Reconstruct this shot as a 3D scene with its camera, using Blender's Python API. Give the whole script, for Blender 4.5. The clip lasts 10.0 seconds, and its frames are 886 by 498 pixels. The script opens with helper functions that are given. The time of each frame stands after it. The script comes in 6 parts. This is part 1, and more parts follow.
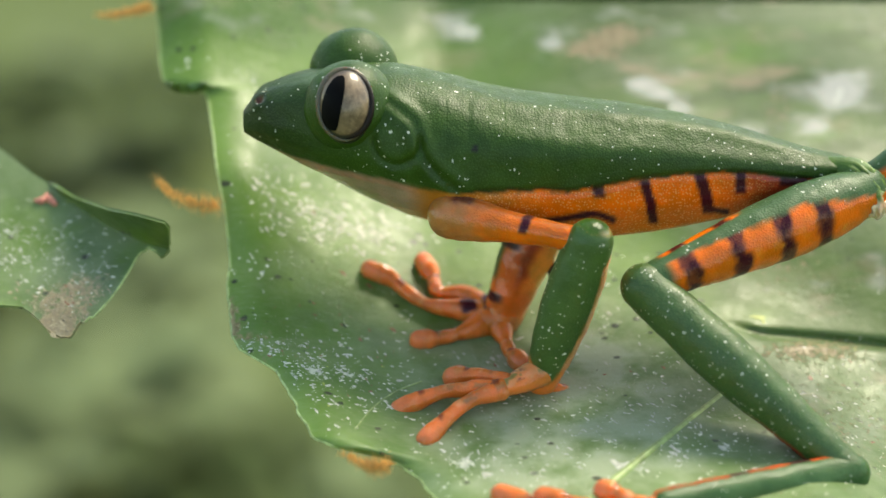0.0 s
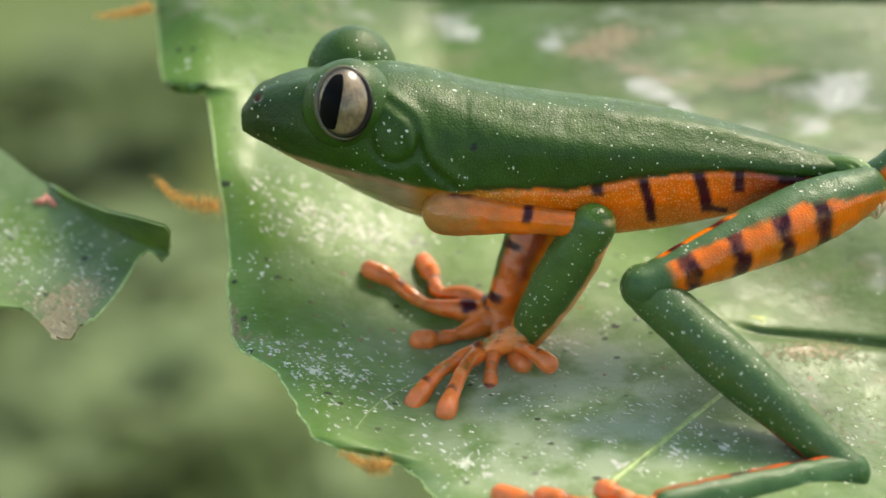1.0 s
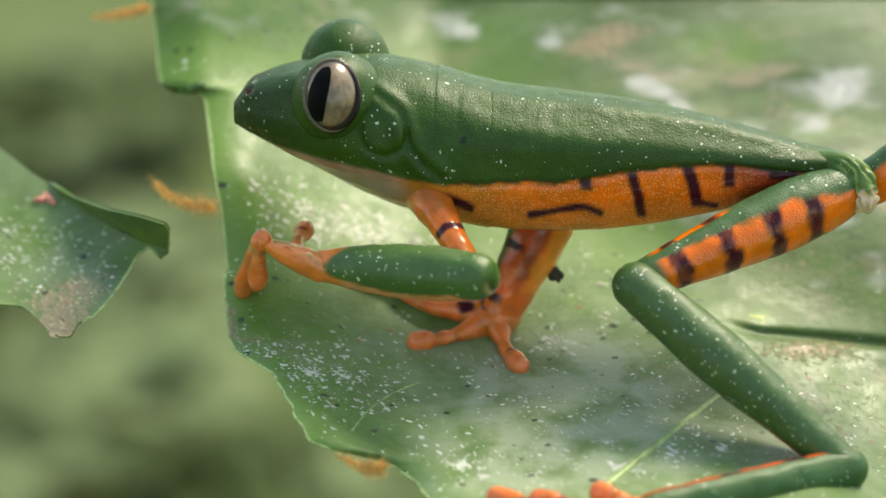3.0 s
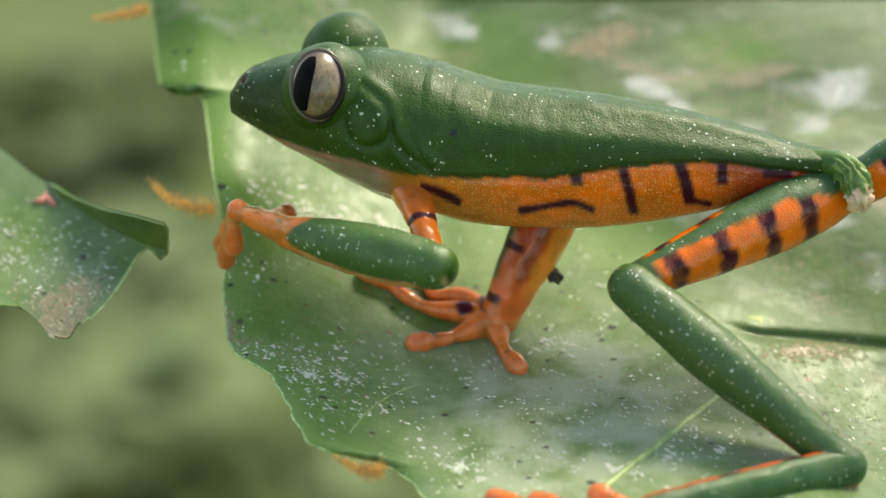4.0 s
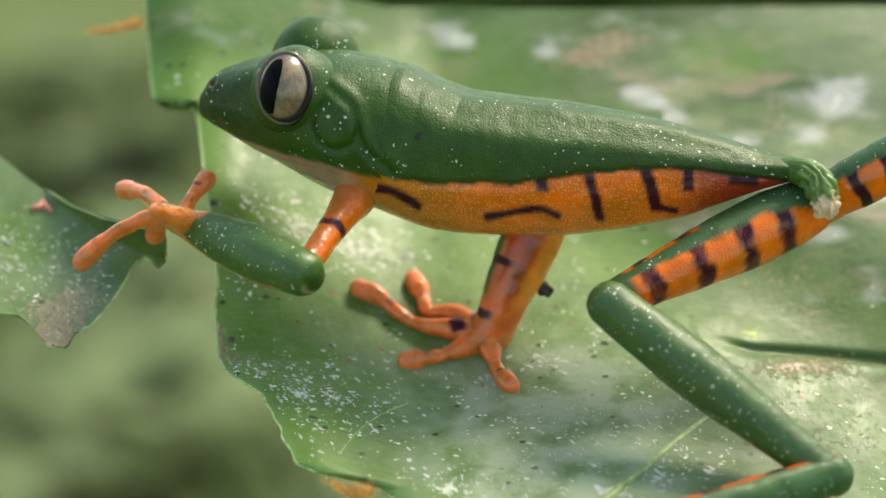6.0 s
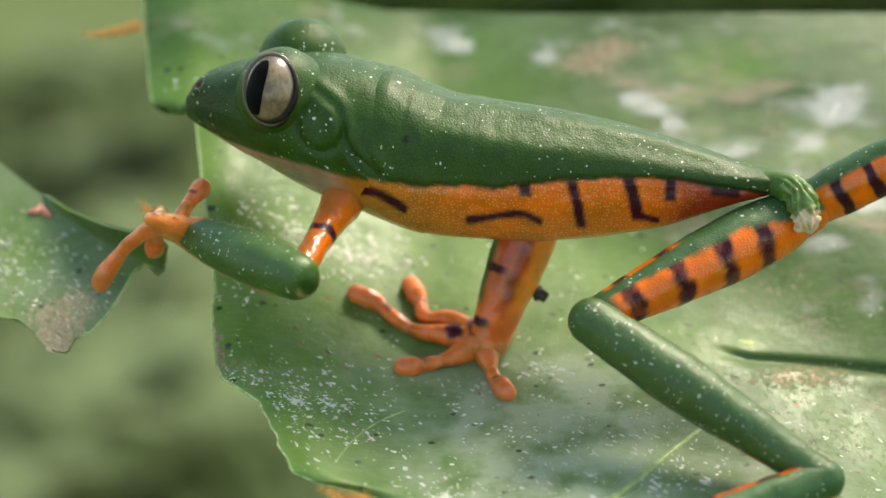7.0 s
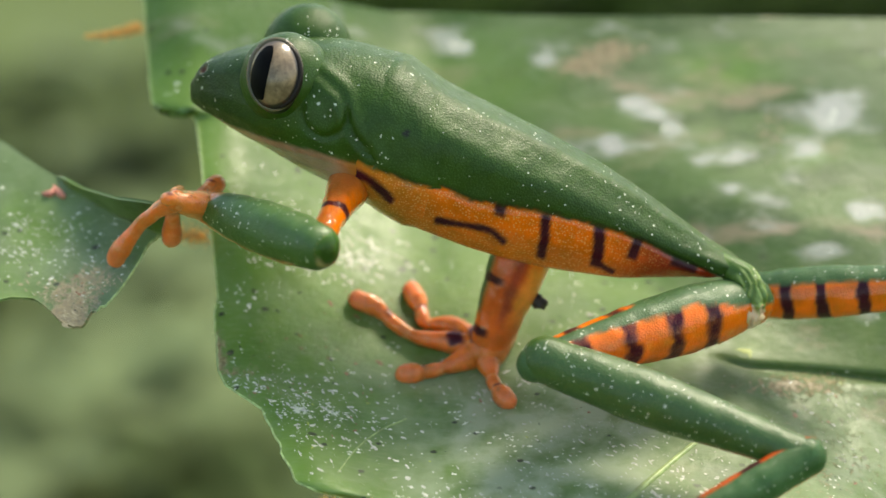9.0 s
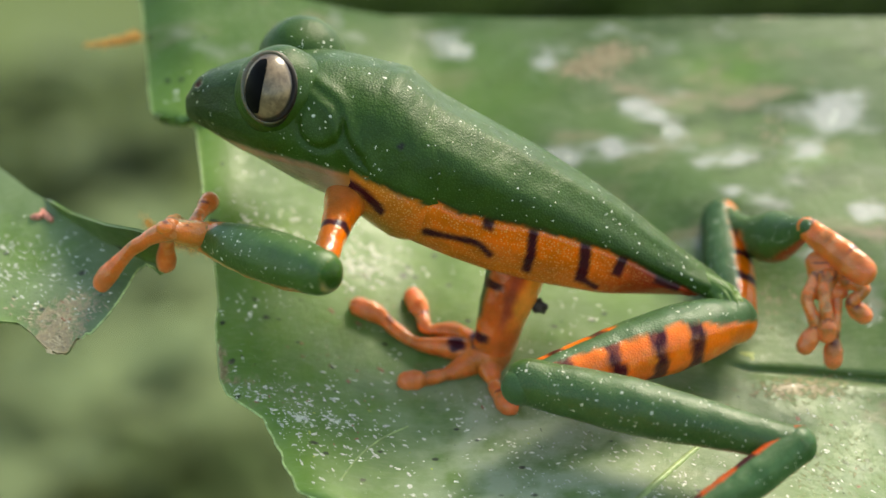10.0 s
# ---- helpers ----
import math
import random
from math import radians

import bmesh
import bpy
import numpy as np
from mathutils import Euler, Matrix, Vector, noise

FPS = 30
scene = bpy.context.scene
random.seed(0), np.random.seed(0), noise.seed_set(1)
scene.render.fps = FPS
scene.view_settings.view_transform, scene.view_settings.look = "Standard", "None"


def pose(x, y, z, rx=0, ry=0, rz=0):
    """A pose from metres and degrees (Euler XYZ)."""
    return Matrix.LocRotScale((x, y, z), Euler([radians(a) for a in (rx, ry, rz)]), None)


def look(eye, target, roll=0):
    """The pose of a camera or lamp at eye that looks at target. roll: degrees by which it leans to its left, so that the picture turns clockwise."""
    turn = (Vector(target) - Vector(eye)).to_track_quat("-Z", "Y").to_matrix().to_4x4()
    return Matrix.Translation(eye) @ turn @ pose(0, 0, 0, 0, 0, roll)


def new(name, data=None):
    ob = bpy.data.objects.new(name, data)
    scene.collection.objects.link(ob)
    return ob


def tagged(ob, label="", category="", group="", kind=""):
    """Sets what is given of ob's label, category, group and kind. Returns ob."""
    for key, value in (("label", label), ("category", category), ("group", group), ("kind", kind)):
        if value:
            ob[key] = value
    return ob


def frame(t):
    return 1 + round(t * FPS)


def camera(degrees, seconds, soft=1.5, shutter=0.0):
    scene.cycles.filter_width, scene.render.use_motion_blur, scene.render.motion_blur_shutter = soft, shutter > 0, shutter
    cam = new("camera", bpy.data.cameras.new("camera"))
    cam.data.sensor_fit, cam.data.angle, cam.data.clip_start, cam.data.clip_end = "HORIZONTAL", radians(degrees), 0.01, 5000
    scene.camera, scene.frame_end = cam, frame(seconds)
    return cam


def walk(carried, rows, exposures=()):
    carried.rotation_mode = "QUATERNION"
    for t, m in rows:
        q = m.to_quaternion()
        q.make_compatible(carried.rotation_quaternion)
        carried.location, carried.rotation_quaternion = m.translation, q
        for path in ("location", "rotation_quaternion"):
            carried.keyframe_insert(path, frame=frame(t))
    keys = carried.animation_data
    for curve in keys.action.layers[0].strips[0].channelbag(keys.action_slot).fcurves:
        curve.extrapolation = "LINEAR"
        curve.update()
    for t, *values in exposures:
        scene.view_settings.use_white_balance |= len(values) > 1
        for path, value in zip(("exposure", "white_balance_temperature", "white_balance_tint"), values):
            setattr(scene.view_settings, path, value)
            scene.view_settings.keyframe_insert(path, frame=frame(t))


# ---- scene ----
# ---- camera: still, 18 cm in front of the frog, looking down on the leaf ----
U = 5e-5                      # the frog and the leaf are drawn in twentieths of a millimetre
TILT = 20                     # the camera looks this many degrees down
REACH = 3688.2                # from the lens to the frog's middle plane
SITE = pose(0, 0, 0.5, -TILT)

cam = camera(24, 10.0, soft=1.6, shutter=0.5)
EYE = SITE @ pose(0, -REACH * U, 0, 90)
walk(cam, [(0, EYE), (10, EYE)], exposures=[(0, 1.08, 8500, 2), (10, 1.08, 8500, 2)])
cam.data.dof.use_dof = True
cam.data.dof.focus_distance = (REACH - 110) * U
cam.data.dof.aperture_fstop = 15

# ---- light: sun veiled by cloud, above and behind the frog; open sky ----
SUN_TO = (SITE.to_3x3() @ Vector((0.42, 0.1, 0.9))).normalized()
world = bpy.data.worlds.new("sky")
scene.world = world
world.use_nodes = True
sky = world.node_tree.nodes.new("ShaderNodeTexSky")
sky.sky_type, sky.sun_disc = "NISHITA", False
sky.sun_elevation = math.asin(SUN_TO.z)
sky.sun_rotation = math.atan2(SUN_TO.x, SUN_TO.y)
back = world.node_tree.nodes["Background"]
world.node_tree.links.new(sky.outputs[0], back.inputs[0])
back.inputs[1].default_value = 0.16
sun = new("sun", bpy.data.lights.new("sun", "SUN"))
sun.data.energy, sun.data.angle, sun.data.color = 2.05, radians(24), (1.0, 0.99, 0.97)
sun.matrix_world = look(SUN_TO * 3, (0, 0, 0))


# ---- materials ----
class Nodes:
    """A node material, written line by line."""

    def __init__(self, name):
        self.mat = bpy.data.materials.new(name)
        self.mat.use_nodes = True
        self.tree = self.mat.node_tree
        self.bsdf = self.tree.nodes["Principled BSDF"]

    def add(self, kind, **inputs):
        n = self.tree.nodes.new("ShaderNode" + kind)
        for k, v in inputs.items():
            self.put(n.inputs[k.replace("_", " ")], v)
        return n

    def put(self, socket, v):
        if isinstance(v, bpy.types.NodeSocket):
            self.tree.links.new(v, socket)
        elif v is not None:
            socket.default_value = v

    def math(self, op, a, b=None, c=None):
        n = self.tree.nodes.new("ShaderNodeMath")
        n.operation = op
        for s, v in zip(n.inputs, (a, b, c)):
            self.put(s, v)
        return n.outputs[0]

    def mix(self, f, a, b, blend="MIX"):
        n = self.tree.nodes.new("ShaderNodeMix")
        n.data_type, n.blend_type = "RGBA", blend
        self.put(n.inputs[0], f)
        self.put(n.inputs[6], (*a, 1) if isinstance(a, tuple) else a)
        self.put(n.inputs[7], (*b, 1) if isinstance(b, tuple) else b)
        return n.outputs[2]

    def ramp(self, f, lo, hi, out_lo=0.0, out_hi=1.0, smooth=True):
        n = self.tree.nodes.new("ShaderNodeMapRange")
        n.interpolation_type = "SMOOTHSTEP" if smooth else "LINEAR"
        for s, v in zip(n.inputs, (f, lo, hi, out_lo, out_hi)):
            self.put(s, v)
        return n.outputs[0]

    def attr(self, name):
        n = self.tree.nodes.new("ShaderNodeAttribute")
        n.attribute_name = name
        return n

    def noise(self, vec, scale, detail=4.0, rough=0.55):
        return self.add("TexNoise", Vector=vec, Scale=scale, Detail=detail, Roughness=rough).outputs[0]

    def voronoi(self, vec, scale, randomness=1.0):
        return self.add("TexVoronoi", Vector=vec, Scale=scale, Randomness=randomness)

    def bump(self, height, strength, distance, normal=None):
        return self.add("Bump", Height=height, Strength=strength, Distance=distance, Normal=normal).outputs[0]

    def done(self, **inputs):
        for k, v in inputs.items():
            self.put(self.bsdf.inputs[k.replace("_", " ")], (*v, 1) if isinstance(v, tuple) and len(v) == 3 and "Color" in k else v)
        return self.mat


def skin_material():
    """Frog skin: the painted pattern, white flecks, fine grain; paint alpha 1 on the flecked green skin, 0 on bare skin."""
    n = Nodes("frog_skin")
    paint, rest = n.attr("paint"), n.attr("rest").outputs["Vector"]
    col, green = paint.outputs["Color"], paint.outputs["Alpha"]
    mottle = n.noise(rest, 420, 3)
    col = n.mix(1.0, col, n.add("CombineColor", Red=n.ramp(mottle, 0.3, 0.7, 0.8, 1.18), Green=n.ramp(mottle, 0.3, 0.7, 0.86, 1.12), Blue=n.ramp(mottle, 0.3, 0.7, 0.8, 1.2)).outputs[0], "MULTIPLY")
    grain = n.voronoi(rest, 5200)
    col = n.mix(n.math("MULTIPLY", n.ramp(grain.outputs["Distance"], 0.5, 0.1, 0, 0.22), green), col, (0.1, 0.2, 0.055))
    # flecks of two sizes, gathered in places
    crowd = n.noise(rest, 260, 2)
    gran = n.attr("grain").outputs["Fac"]
    total = None
    shift = n.add("TexNoise", Vector=rest, Scale=2600.0, Detail=2.0).outputs[1]
    bent = n.add("VectorMath").outputs[0]
    bent.node.operation = "MULTIPLY_ADD"
    for s, v in zip(bent.node.inputs, (shift, (3.5e-4,) * 3, rest)):
        n.put(s, v)
    for scale, keep, size in ((1100, 0.925, 0.2), (1900, 0.925, 0.24), (720, 0.96, 0.16), (3000, 0.9, 0.27)):
        v = n.voronoi(bent, scale)
        pick = n.math("GREATER_THAN", n.math("ADD", n.add("SeparateColor", Color=v.outputs["Color"]).outputs[0], n.math("ADD", n.ramp(crowd, 0.35, 0.68, -0.1, 0.1), n.math("MULTIPLY", gran, 0.11))), keep)
        dot = n.math("MULTIPLY", n.ramp(v.outputs["Distance"], size, size * 0.55), pick)
        total = dot if total is None else n.math("MAXIMUM", total, dot)
    fleck = n.math("MULTIPLY", total, green)
    col = n.mix(n.math("MULTIPLY", fleck, 0.85), col, (0.72, 0.74, 0.6))
    # pale grains on the flank
    g = n.voronoi(rest, 3800, 0.8)
    pale = n.math("MULTIPLY", n.math("MULTIPLY", n.ramp(g.outputs["Distance"], 0.42, 0.2), gran), n.math("SUBTRACT", 1.0, green))
    col = n.mix(n.math("MULTIPLY", pale, 0.5), col, (0.9, 0.47, 0.16))
    h = n.math("ADD", n.math("MULTIPLY", grain.outputs["Distance"], -1.0), n.math("MULTIPLY", n.noise(rest, 1800, 4), 0.4))
    creased = n.noise(n.add("Mapping", Vector=rest, Rotation=(0.0, 0.5, 0.3), Scale=(0.45, 1.0, 1.0)).outputs[0], 800, 3, 0.55)
    h = n.math("ADD", h, n.math("MULTIPLY", pale, 0.4))
    h = n.math("ADD", h, n.math("MULTIPLY", fleck, 0.6))
    rough = n.math("ADD", n.ramp(n.noise(rest, 700, 3), 0.3, 0.7, 0.36, 0.5), n.math("MULTIPLY", green, 0.05))
    pigment = n.ramp(n.add("SeparateColor", Color=paint.outputs["Color"]).outputs[0], 0.03, 0.2, 0.3, 1.0)
    n.bsdf.subsurface_method = "RANDOM_WALK"
    return n.done(Base_Color=col, Roughness=rough, Normal=n.bump(h, n.ramp(green, 0, 1, 0.35, 0.24), 0.00013), Specular_IOR_Level=n.math("ADD", 0.08, n.math("MULTIPLY", green, n.math("ADD", 0.24, n.math("MULTIPLY", gran, 0.3)))),
                  Coat_Weight=n.math("MULTIPLY", n.math("MULTIPLY", pigment, n.math("SUBTRACT", 1.0, n.math("MULTIPLY", gran, 0.35))), n.math("SUBTRACT", 1.0, n.math("MULTIPLY", green, 0.9))), Coat_Roughness=0.04, Coat_Normal=n.bump(n.math("ADD", creased, n.math("MULTIPLY", n.noise(rest, 2600, 3), 0.2)), 0.65, 0.0003),
                  Subsurface_Weight=n.math("SUBTRACT", 0.35, n.math("MULTIPLY", green, 0.32)), Subsurface_Radius=(1.0, 0.35, 0.12), Subsurface_Scale=0.0007)


def leaf_material(name, base, young, film_sheen, stain):
    """A leathery old leaf: paint.r white crust and painted glints, paint.g brown wear, paint.b fresh green, paint.a
    grey film and painted sky sheen; grain marks the lichened part, also darkened for shade.
    """
    n = Nodes(name)
    paint, rest, lichen_shade = n.attr("paint"), n.attr("rest").outputs["Vector"], n.attr("grain").outputs["Fac"]
    rgb = n.add("SeparateColor", Color=paint.outputs["Color"]).outputs

    def moved(x, scale=(1.0, 1.0, 1.0), turn=0.0):
        return n.add("Mapping", Vector=rest, Location=(x, x * 0.7, x * 1.3), Rotation=(0.0, turn, 0.0), Scale=scale).outputs[0]

    broad, mid, fine = n.noise(rest, 60, 3), n.noise(rest, 240, 5), n.noise(rest, 1300, 6, 0.65)
    col = n.mix(n.ramp(broad, 0.38, 0.62), base, young)
    col = n.mix(n.ramp(n.noise(moved(0.31), 170, 4), 0.48, 0.66, 0.0, 0.45), col, (0.14, 0.26, 0.03))
    col = n.mix(n.ramp(n.noise(moved(0.77), 260, 4, 0.5), 0.45, 0.65, 0.0, 0.35), col, (0.045, 0.115, 0.014))
    col = n.mix(n.math("MULTIPLY", rgb[2], 0.7), col, (0.17, 0.3, 0.05))
    # grey film, with the sky's sheen on the blade mixed into its colour
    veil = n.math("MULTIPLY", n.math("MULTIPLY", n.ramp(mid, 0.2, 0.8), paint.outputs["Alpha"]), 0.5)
    col = n.mix(veil, col, film_sheen)
    # shade of the far and right blade put into the base colour
    col = n.mix(n.math("MULTIPLY", lichen_shade, 0.8), col, (0.038, 0.075, 0.02))
    # lichen blotches of several colours
    for x, scale, lo, hi, most, tint in ((0.11, 150, 0.5, 0.68, 0.45, (0.07, 0.13, 0.02)), (0.53, 130, 0.48, 0.66, 0.5, (0.22, 0.28, 0.14)), (0.21, 190, 0.55, 0.66, 0.6, (0.42, 0.3, 0.21)),
                                         (0.91, 150, 0.48, 0.62, 0.6, (0.13, 0.22, 0.06))):
        k = n.noise(moved(x, (0.42, 1.0, 1.0)), scale, 4, 0.55)
        col = n.mix(n.math("MULTIPLY", n.ramp(k, lo, hi, 0, most), lichen_shade), col, tint)
    col = n.mix(n.math("MULTIPLY", n.math("MULTIPLY", rgb[2], lichen_shade), n.ramp(mid, 0.35, 0.55, 0.2, 0.75)), col, (0.12, 0.26, 0.025))
    pale = n.math("ADD", n.noise(moved(0.67, (0.55, 1.0, 1.0)), 260, 4, 0.55), n.math("MULTIPLY", rgb[0], 0.3))
    col = n.mix(n.math("MULTIPLY", n.ramp(pale, 0.57, 0.86, 0, 0.85), lichen_shade), col, (0.55, 0.54, 0.5))
    # soot
    for x, scale, keep, size, most, tint in ((0.15, 620, 0.86, 0.25, 0.9, (0.03, 0.032, 0.02)), (0.6, 1000, 0.9, 0.3, 0.85, (0.01, 0.012, 0.01))):
        v = n.voronoi(moved(x, (0.75, 1.0, 1.0), 0.4), scale)
        pick = n.math("GREATER_THAN", n.add("SeparateColor", Color=v.outputs["Color"]).outputs[0], keep)
        dot = n.ramp(n.math("ADD", v.outputs["Distance"], n.ramp(fine, 0.3, 0.7, -0.05, 0.05)), size, size * 0.55, 0, most)
        col = n.mix(n.math("MULTIPLY", n.math("MULTIPLY", dot, pick), n.math("SUBTRACT", 1.0, lichen_shade)), col, tint)
    # crust and painted sun glints: bright dashes in clusters, thicker where paint.r is high
    shift = n.add("TexNoise", Vector=rest, Scale=3300.0, Detail=2.0).outputs[1]
    bent = n.add("VectorMath").outputs[0]
    bent.node.operation = "MULTIPLY_ADD"
    for s, v in zip(bent.node.inputs, (shift, (2.6e-4,) * 3, moved(0.0, (0.6, 1.0, 1.0), 0.45))):
        n.put(s, v)
    crowd = n.math("ADD", n.ramp(n.noise(rest, 420, 4, 0.6), 0.45, 0.65, -0.5, 0.1), n.math("MULTIPLY", rgb[0], 0.34))
    crowd = n.math("SUBTRACT", crowd, n.math("MULTIPLY", lichen_shade, 0.5))
    white = None
    for scale, keep, size in ((2100, 0.86, 0.34), (3600, 0.84, 0.34)):
        v = n.voronoi(bent, scale)
        pick = n.math("GREATER_THAN", n.math("ADD", n.add("SeparateColor", Color=v.outputs["Color"]).outputs[1], crowd), keep)
        dot = n.math("MULTIPLY", n.ramp(v.outputs["Distance"], size, size * 0.6), pick)
        white = dot if white is None else n.math("MAXIMUM", white, dot)
    cake = n.ramp(n.math("ADD", n.noise(rest, 900, 6, 0.7), n.math("MULTIPLY", rgb[0], 0.17)), 0.75, 0.81, 0, 0.8)
    white = n.math("MAXIMUM", white, cake)
    col = n.mix(n.math("MULTIPLY", white, 0.95), col, (0.92, 0.92, 0.8))
    # brown wear
    wear = n.math("MULTIPLY", n.ramp(n.math("ADD", n.noise(rest, 1500, 6, 0.75), n.math("MULTIPLY", rgb[1], 0.32)), 0.64, 0.8), 0.8)
    col = n.mix(wear, col, n.mix(n.ramp(n.noise(moved(0.2), 2600, 3), 0.4, 0.6), stain, (0.44, 0.32, 0.19)))
    # fine ribbing that runs aslant between the side veins
    ribs = n.noise(moved(0.0, (0.2, 1.0, 1.0), 0.62), 3600, 3, 0.6)
    col = n.mix(n.ramp(ribs, 0.48, 0.7, 0.0, 0.14), col, film_sheen)
    h = n.math("ADD", n.math("MULTIPLY", fine, 0.5), n.math("ADD", n.math("MULTIPLY", mid, 0.9), n.math("MULTIPLY", white, 0.7)))
    h = n.math("ADD", h, n.math("ADD", n.math("MULTIPLY", ribs, 0.1), n.math("MULTIPLY", wear, 0.5)))
    gloss = n.math("ADD", n.ramp(n.noise(moved(0.5), 380, 5, 0.6), 0.35, 0.65, 0.32, 0.5), n.math("MULTIPLY", white, 0.1))
    n.done(Base_Color=col, Roughness=gloss, Normal=n.bump(h, 0.4, 0.0003), Specular_IOR_Level=0.42)
    # the blade lets sunlight through
    glow = n.add("BsdfTranslucent", Color=n.mix(1.0, col, (1.0, 1.0, 0.55), "MULTIPLY"))
    both = n.add("MixShader", Fac=0.1)
    n.tree.links.new(n.bsdf.outputs[0], both.inputs[1])
    n.tree.links.new(glow.outputs[0], both.inputs[2])
    n.tree.links.new(both.outputs[0], n.tree.nodes["Material Output"].inputs[0])
    return n.mat


def plain_material(name, colour, rough=0.5, scale=800.0, vary=0.25, bump=0.3, coat=0.0, shine=0.5):
    n = Nodes(name)
    obj = n.add("TexCoord").outputs["Object"]
    k = n.noise(obj, scale, 4)
    col = n.mix(n.ramp(k, 0.3, 0.7), tuple(c * (1 - vary) for c in colour), tuple(min(1, c * (1 + vary)) for c in colour))
    return n.done(Base_Color=col, Roughness=rough, Normal=n.bump(k, bump, 0.0001), Coat_Weight=coat, Coat_Roughness=0.03, Specular_IOR_Level=shine)


def eye_material():
    """Pale iris with fine dark net, a dark rim and the lid's painted shade; rim and shade come from paint.r."""
    n = Nodes("iris")
    paint, rest = n.attr("paint"), n.attr("rest").outputs["Vector"]
    k = n.noise(rest, 1500, 5, 0.7)
    col = n.mix(n.ramp(k, 0.35, 0.65), (0.14, 0.09, 0.045), (0.28, 0.19, 0.105))
    col = n.mix(n.add("SeparateColor", Color=paint.outputs["Color"]).outputs[0], col, (0.016, 0.01, 0.008))
    return n.done(Base_Color=col, Roughness=0.4, Coat_Weight=0.6, Coat_Roughness=0.02)


def ground_material():
    n = Nodes("undergrowth")
    obj = n.add("TexCoord").outputs["Object"]
    big, mid = n.noise(obj, 2.6, 3), n.noise(obj, 9, 4)
    col = n.mix(n.ramp(big, 0.38, 0.62), (0.085, 0.115, 0.038), (0.105, 0.14, 0.05))
    col = n.mix(n.ramp(mid, 0.45, 0.7, 0, 0.5), col, (0.11, 0.14, 0.05))
    return n.done(Base_Color=col, Roughness=0.8, Specular_IOR_Level=0.1, Normal=n.bump(mid, 0.3, 0.02))


SKIN = skin_material()
IRIS = eye_material()
MARGIN = plain_material("lid_margin", (0.014, 0.009, 0.006), 0.4, 3000, shine=0.2)
PUPIL = plain_material("pupil", (0.004, 0.004, 0.004), 0.5, coat=0.0, shine=0.05)
LEAF = leaf_material("old_leaf", (0.07, 0.165, 0.018), (0.105, 0.225, 0.026), (0.36, 0.43, 0.27), (0.24, 0.15, 0.08))
LEAF_B = leaf_material("grey_leaf", (0.075, 0.135, 0.035), (0.11, 0.18, 0.05), (0.3, 0.36, 0.24), (0.34, 0.25, 0.17))
RIB = plain_material("leaf_rib", (0.3, 0.4, 0.15), 0.45, 900, 0.3)
RIM = plain_material("leaf_margin", (0.42, 0.54, 0.22), 0.35, 1500, 0.35)
TUFT = plain_material("rusty_fibre", (0.8, 0.42, 0.12), 0.7, 2000, 0.35)
TWIG = plain_material("dark_debris", (0.03, 0.022, 0.015), 0.6, 2000, 0.4)
CRUST = plain_material("pink_crust", (0.6, 0.22, 0.16), 0.6, 3000, 0.3)
GROUND = ground_material()
MATS = {"CRUST_GLINT": plain_material("white_crust_glint", (0.6, 0.6, 0.5), 0.35, 4000, 0.25), "MOULD": plain_material("mould", (0.02, 0.022, 0.016), 0.6, 3000, 0.4),
        "RUST": plain_material("rust", (0.3, 0.13, 0.07), 0.45, 3000, 0.35), "CURL": plain_material("curled_edge", (0.05, 0.12, 0.02), 0.35, 900, 0.4), "CRUMB": plain_material("crumb", (0.4, 0.33, 0.21), 0.7, 3000, 0.4), "YELLOW": plain_material("yellow_bit", (0.36, 0.44, 0.09), 0.5, 3000, 0.3)}
# one leaf in three colours: light and shade of the blurred growth painted in
BUSH_LIT = plain_material("lit_undergrowth_leaf", (0.14, 0.18, 0.08), 0.7, 6.0, 0.2, shine=0.15)
BUSH_SHADED = plain_material("shaded_undergrowth_leaf", (0.018, 0.038, 0.005), 0.8, 6.0, 0.4, shine=0.05)
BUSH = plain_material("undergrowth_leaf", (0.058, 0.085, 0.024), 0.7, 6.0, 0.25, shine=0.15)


# ---- helpers for building ----
MOVERS = {}


def at(x, y, z, rx=0, ry=0, rz=0):
    return pose(x * U, y * U, z * U, rx, ry, rz)


def on_site(x, y, z, rx=0, ry=0, rz=0):
    return SITE @ at(x, y, z, rx, ry, rz)


def spot(x, y, d=0.0):
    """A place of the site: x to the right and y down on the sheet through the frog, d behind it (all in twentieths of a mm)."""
    k = 1 + d / REACH
    return np.stack(np.broadcast_arrays((x - 784) * k, d, (441 - y) * k), -1).astype(float)


def step(a, b, x):
    x = np.clip((x - a) / (b - a), 0, 1)
    return x * x * (3 - 2 * x)


def curve_through(pts, n):
    """n points along a smooth curve through pts."""
    p = np.asarray(pts, float)
    p = np.vstack([2 * p[0] - p[1], p, 2 * p[-1] - p[-2]])
    out = []
    for s in np.linspace(0, len(p) - 3, n):
        i = min(int(s), len(p) - 4)
        t = s - i
        a, b, c, d = p[i:i + 4]
        out.append(0.5 * (2 * b + (c - a) * t + (2 * a - 5 * b + 4 * c - d) * t ** 2 + (3 * b - a - 3 * c + d) * t ** 3))
    return np.array(out)


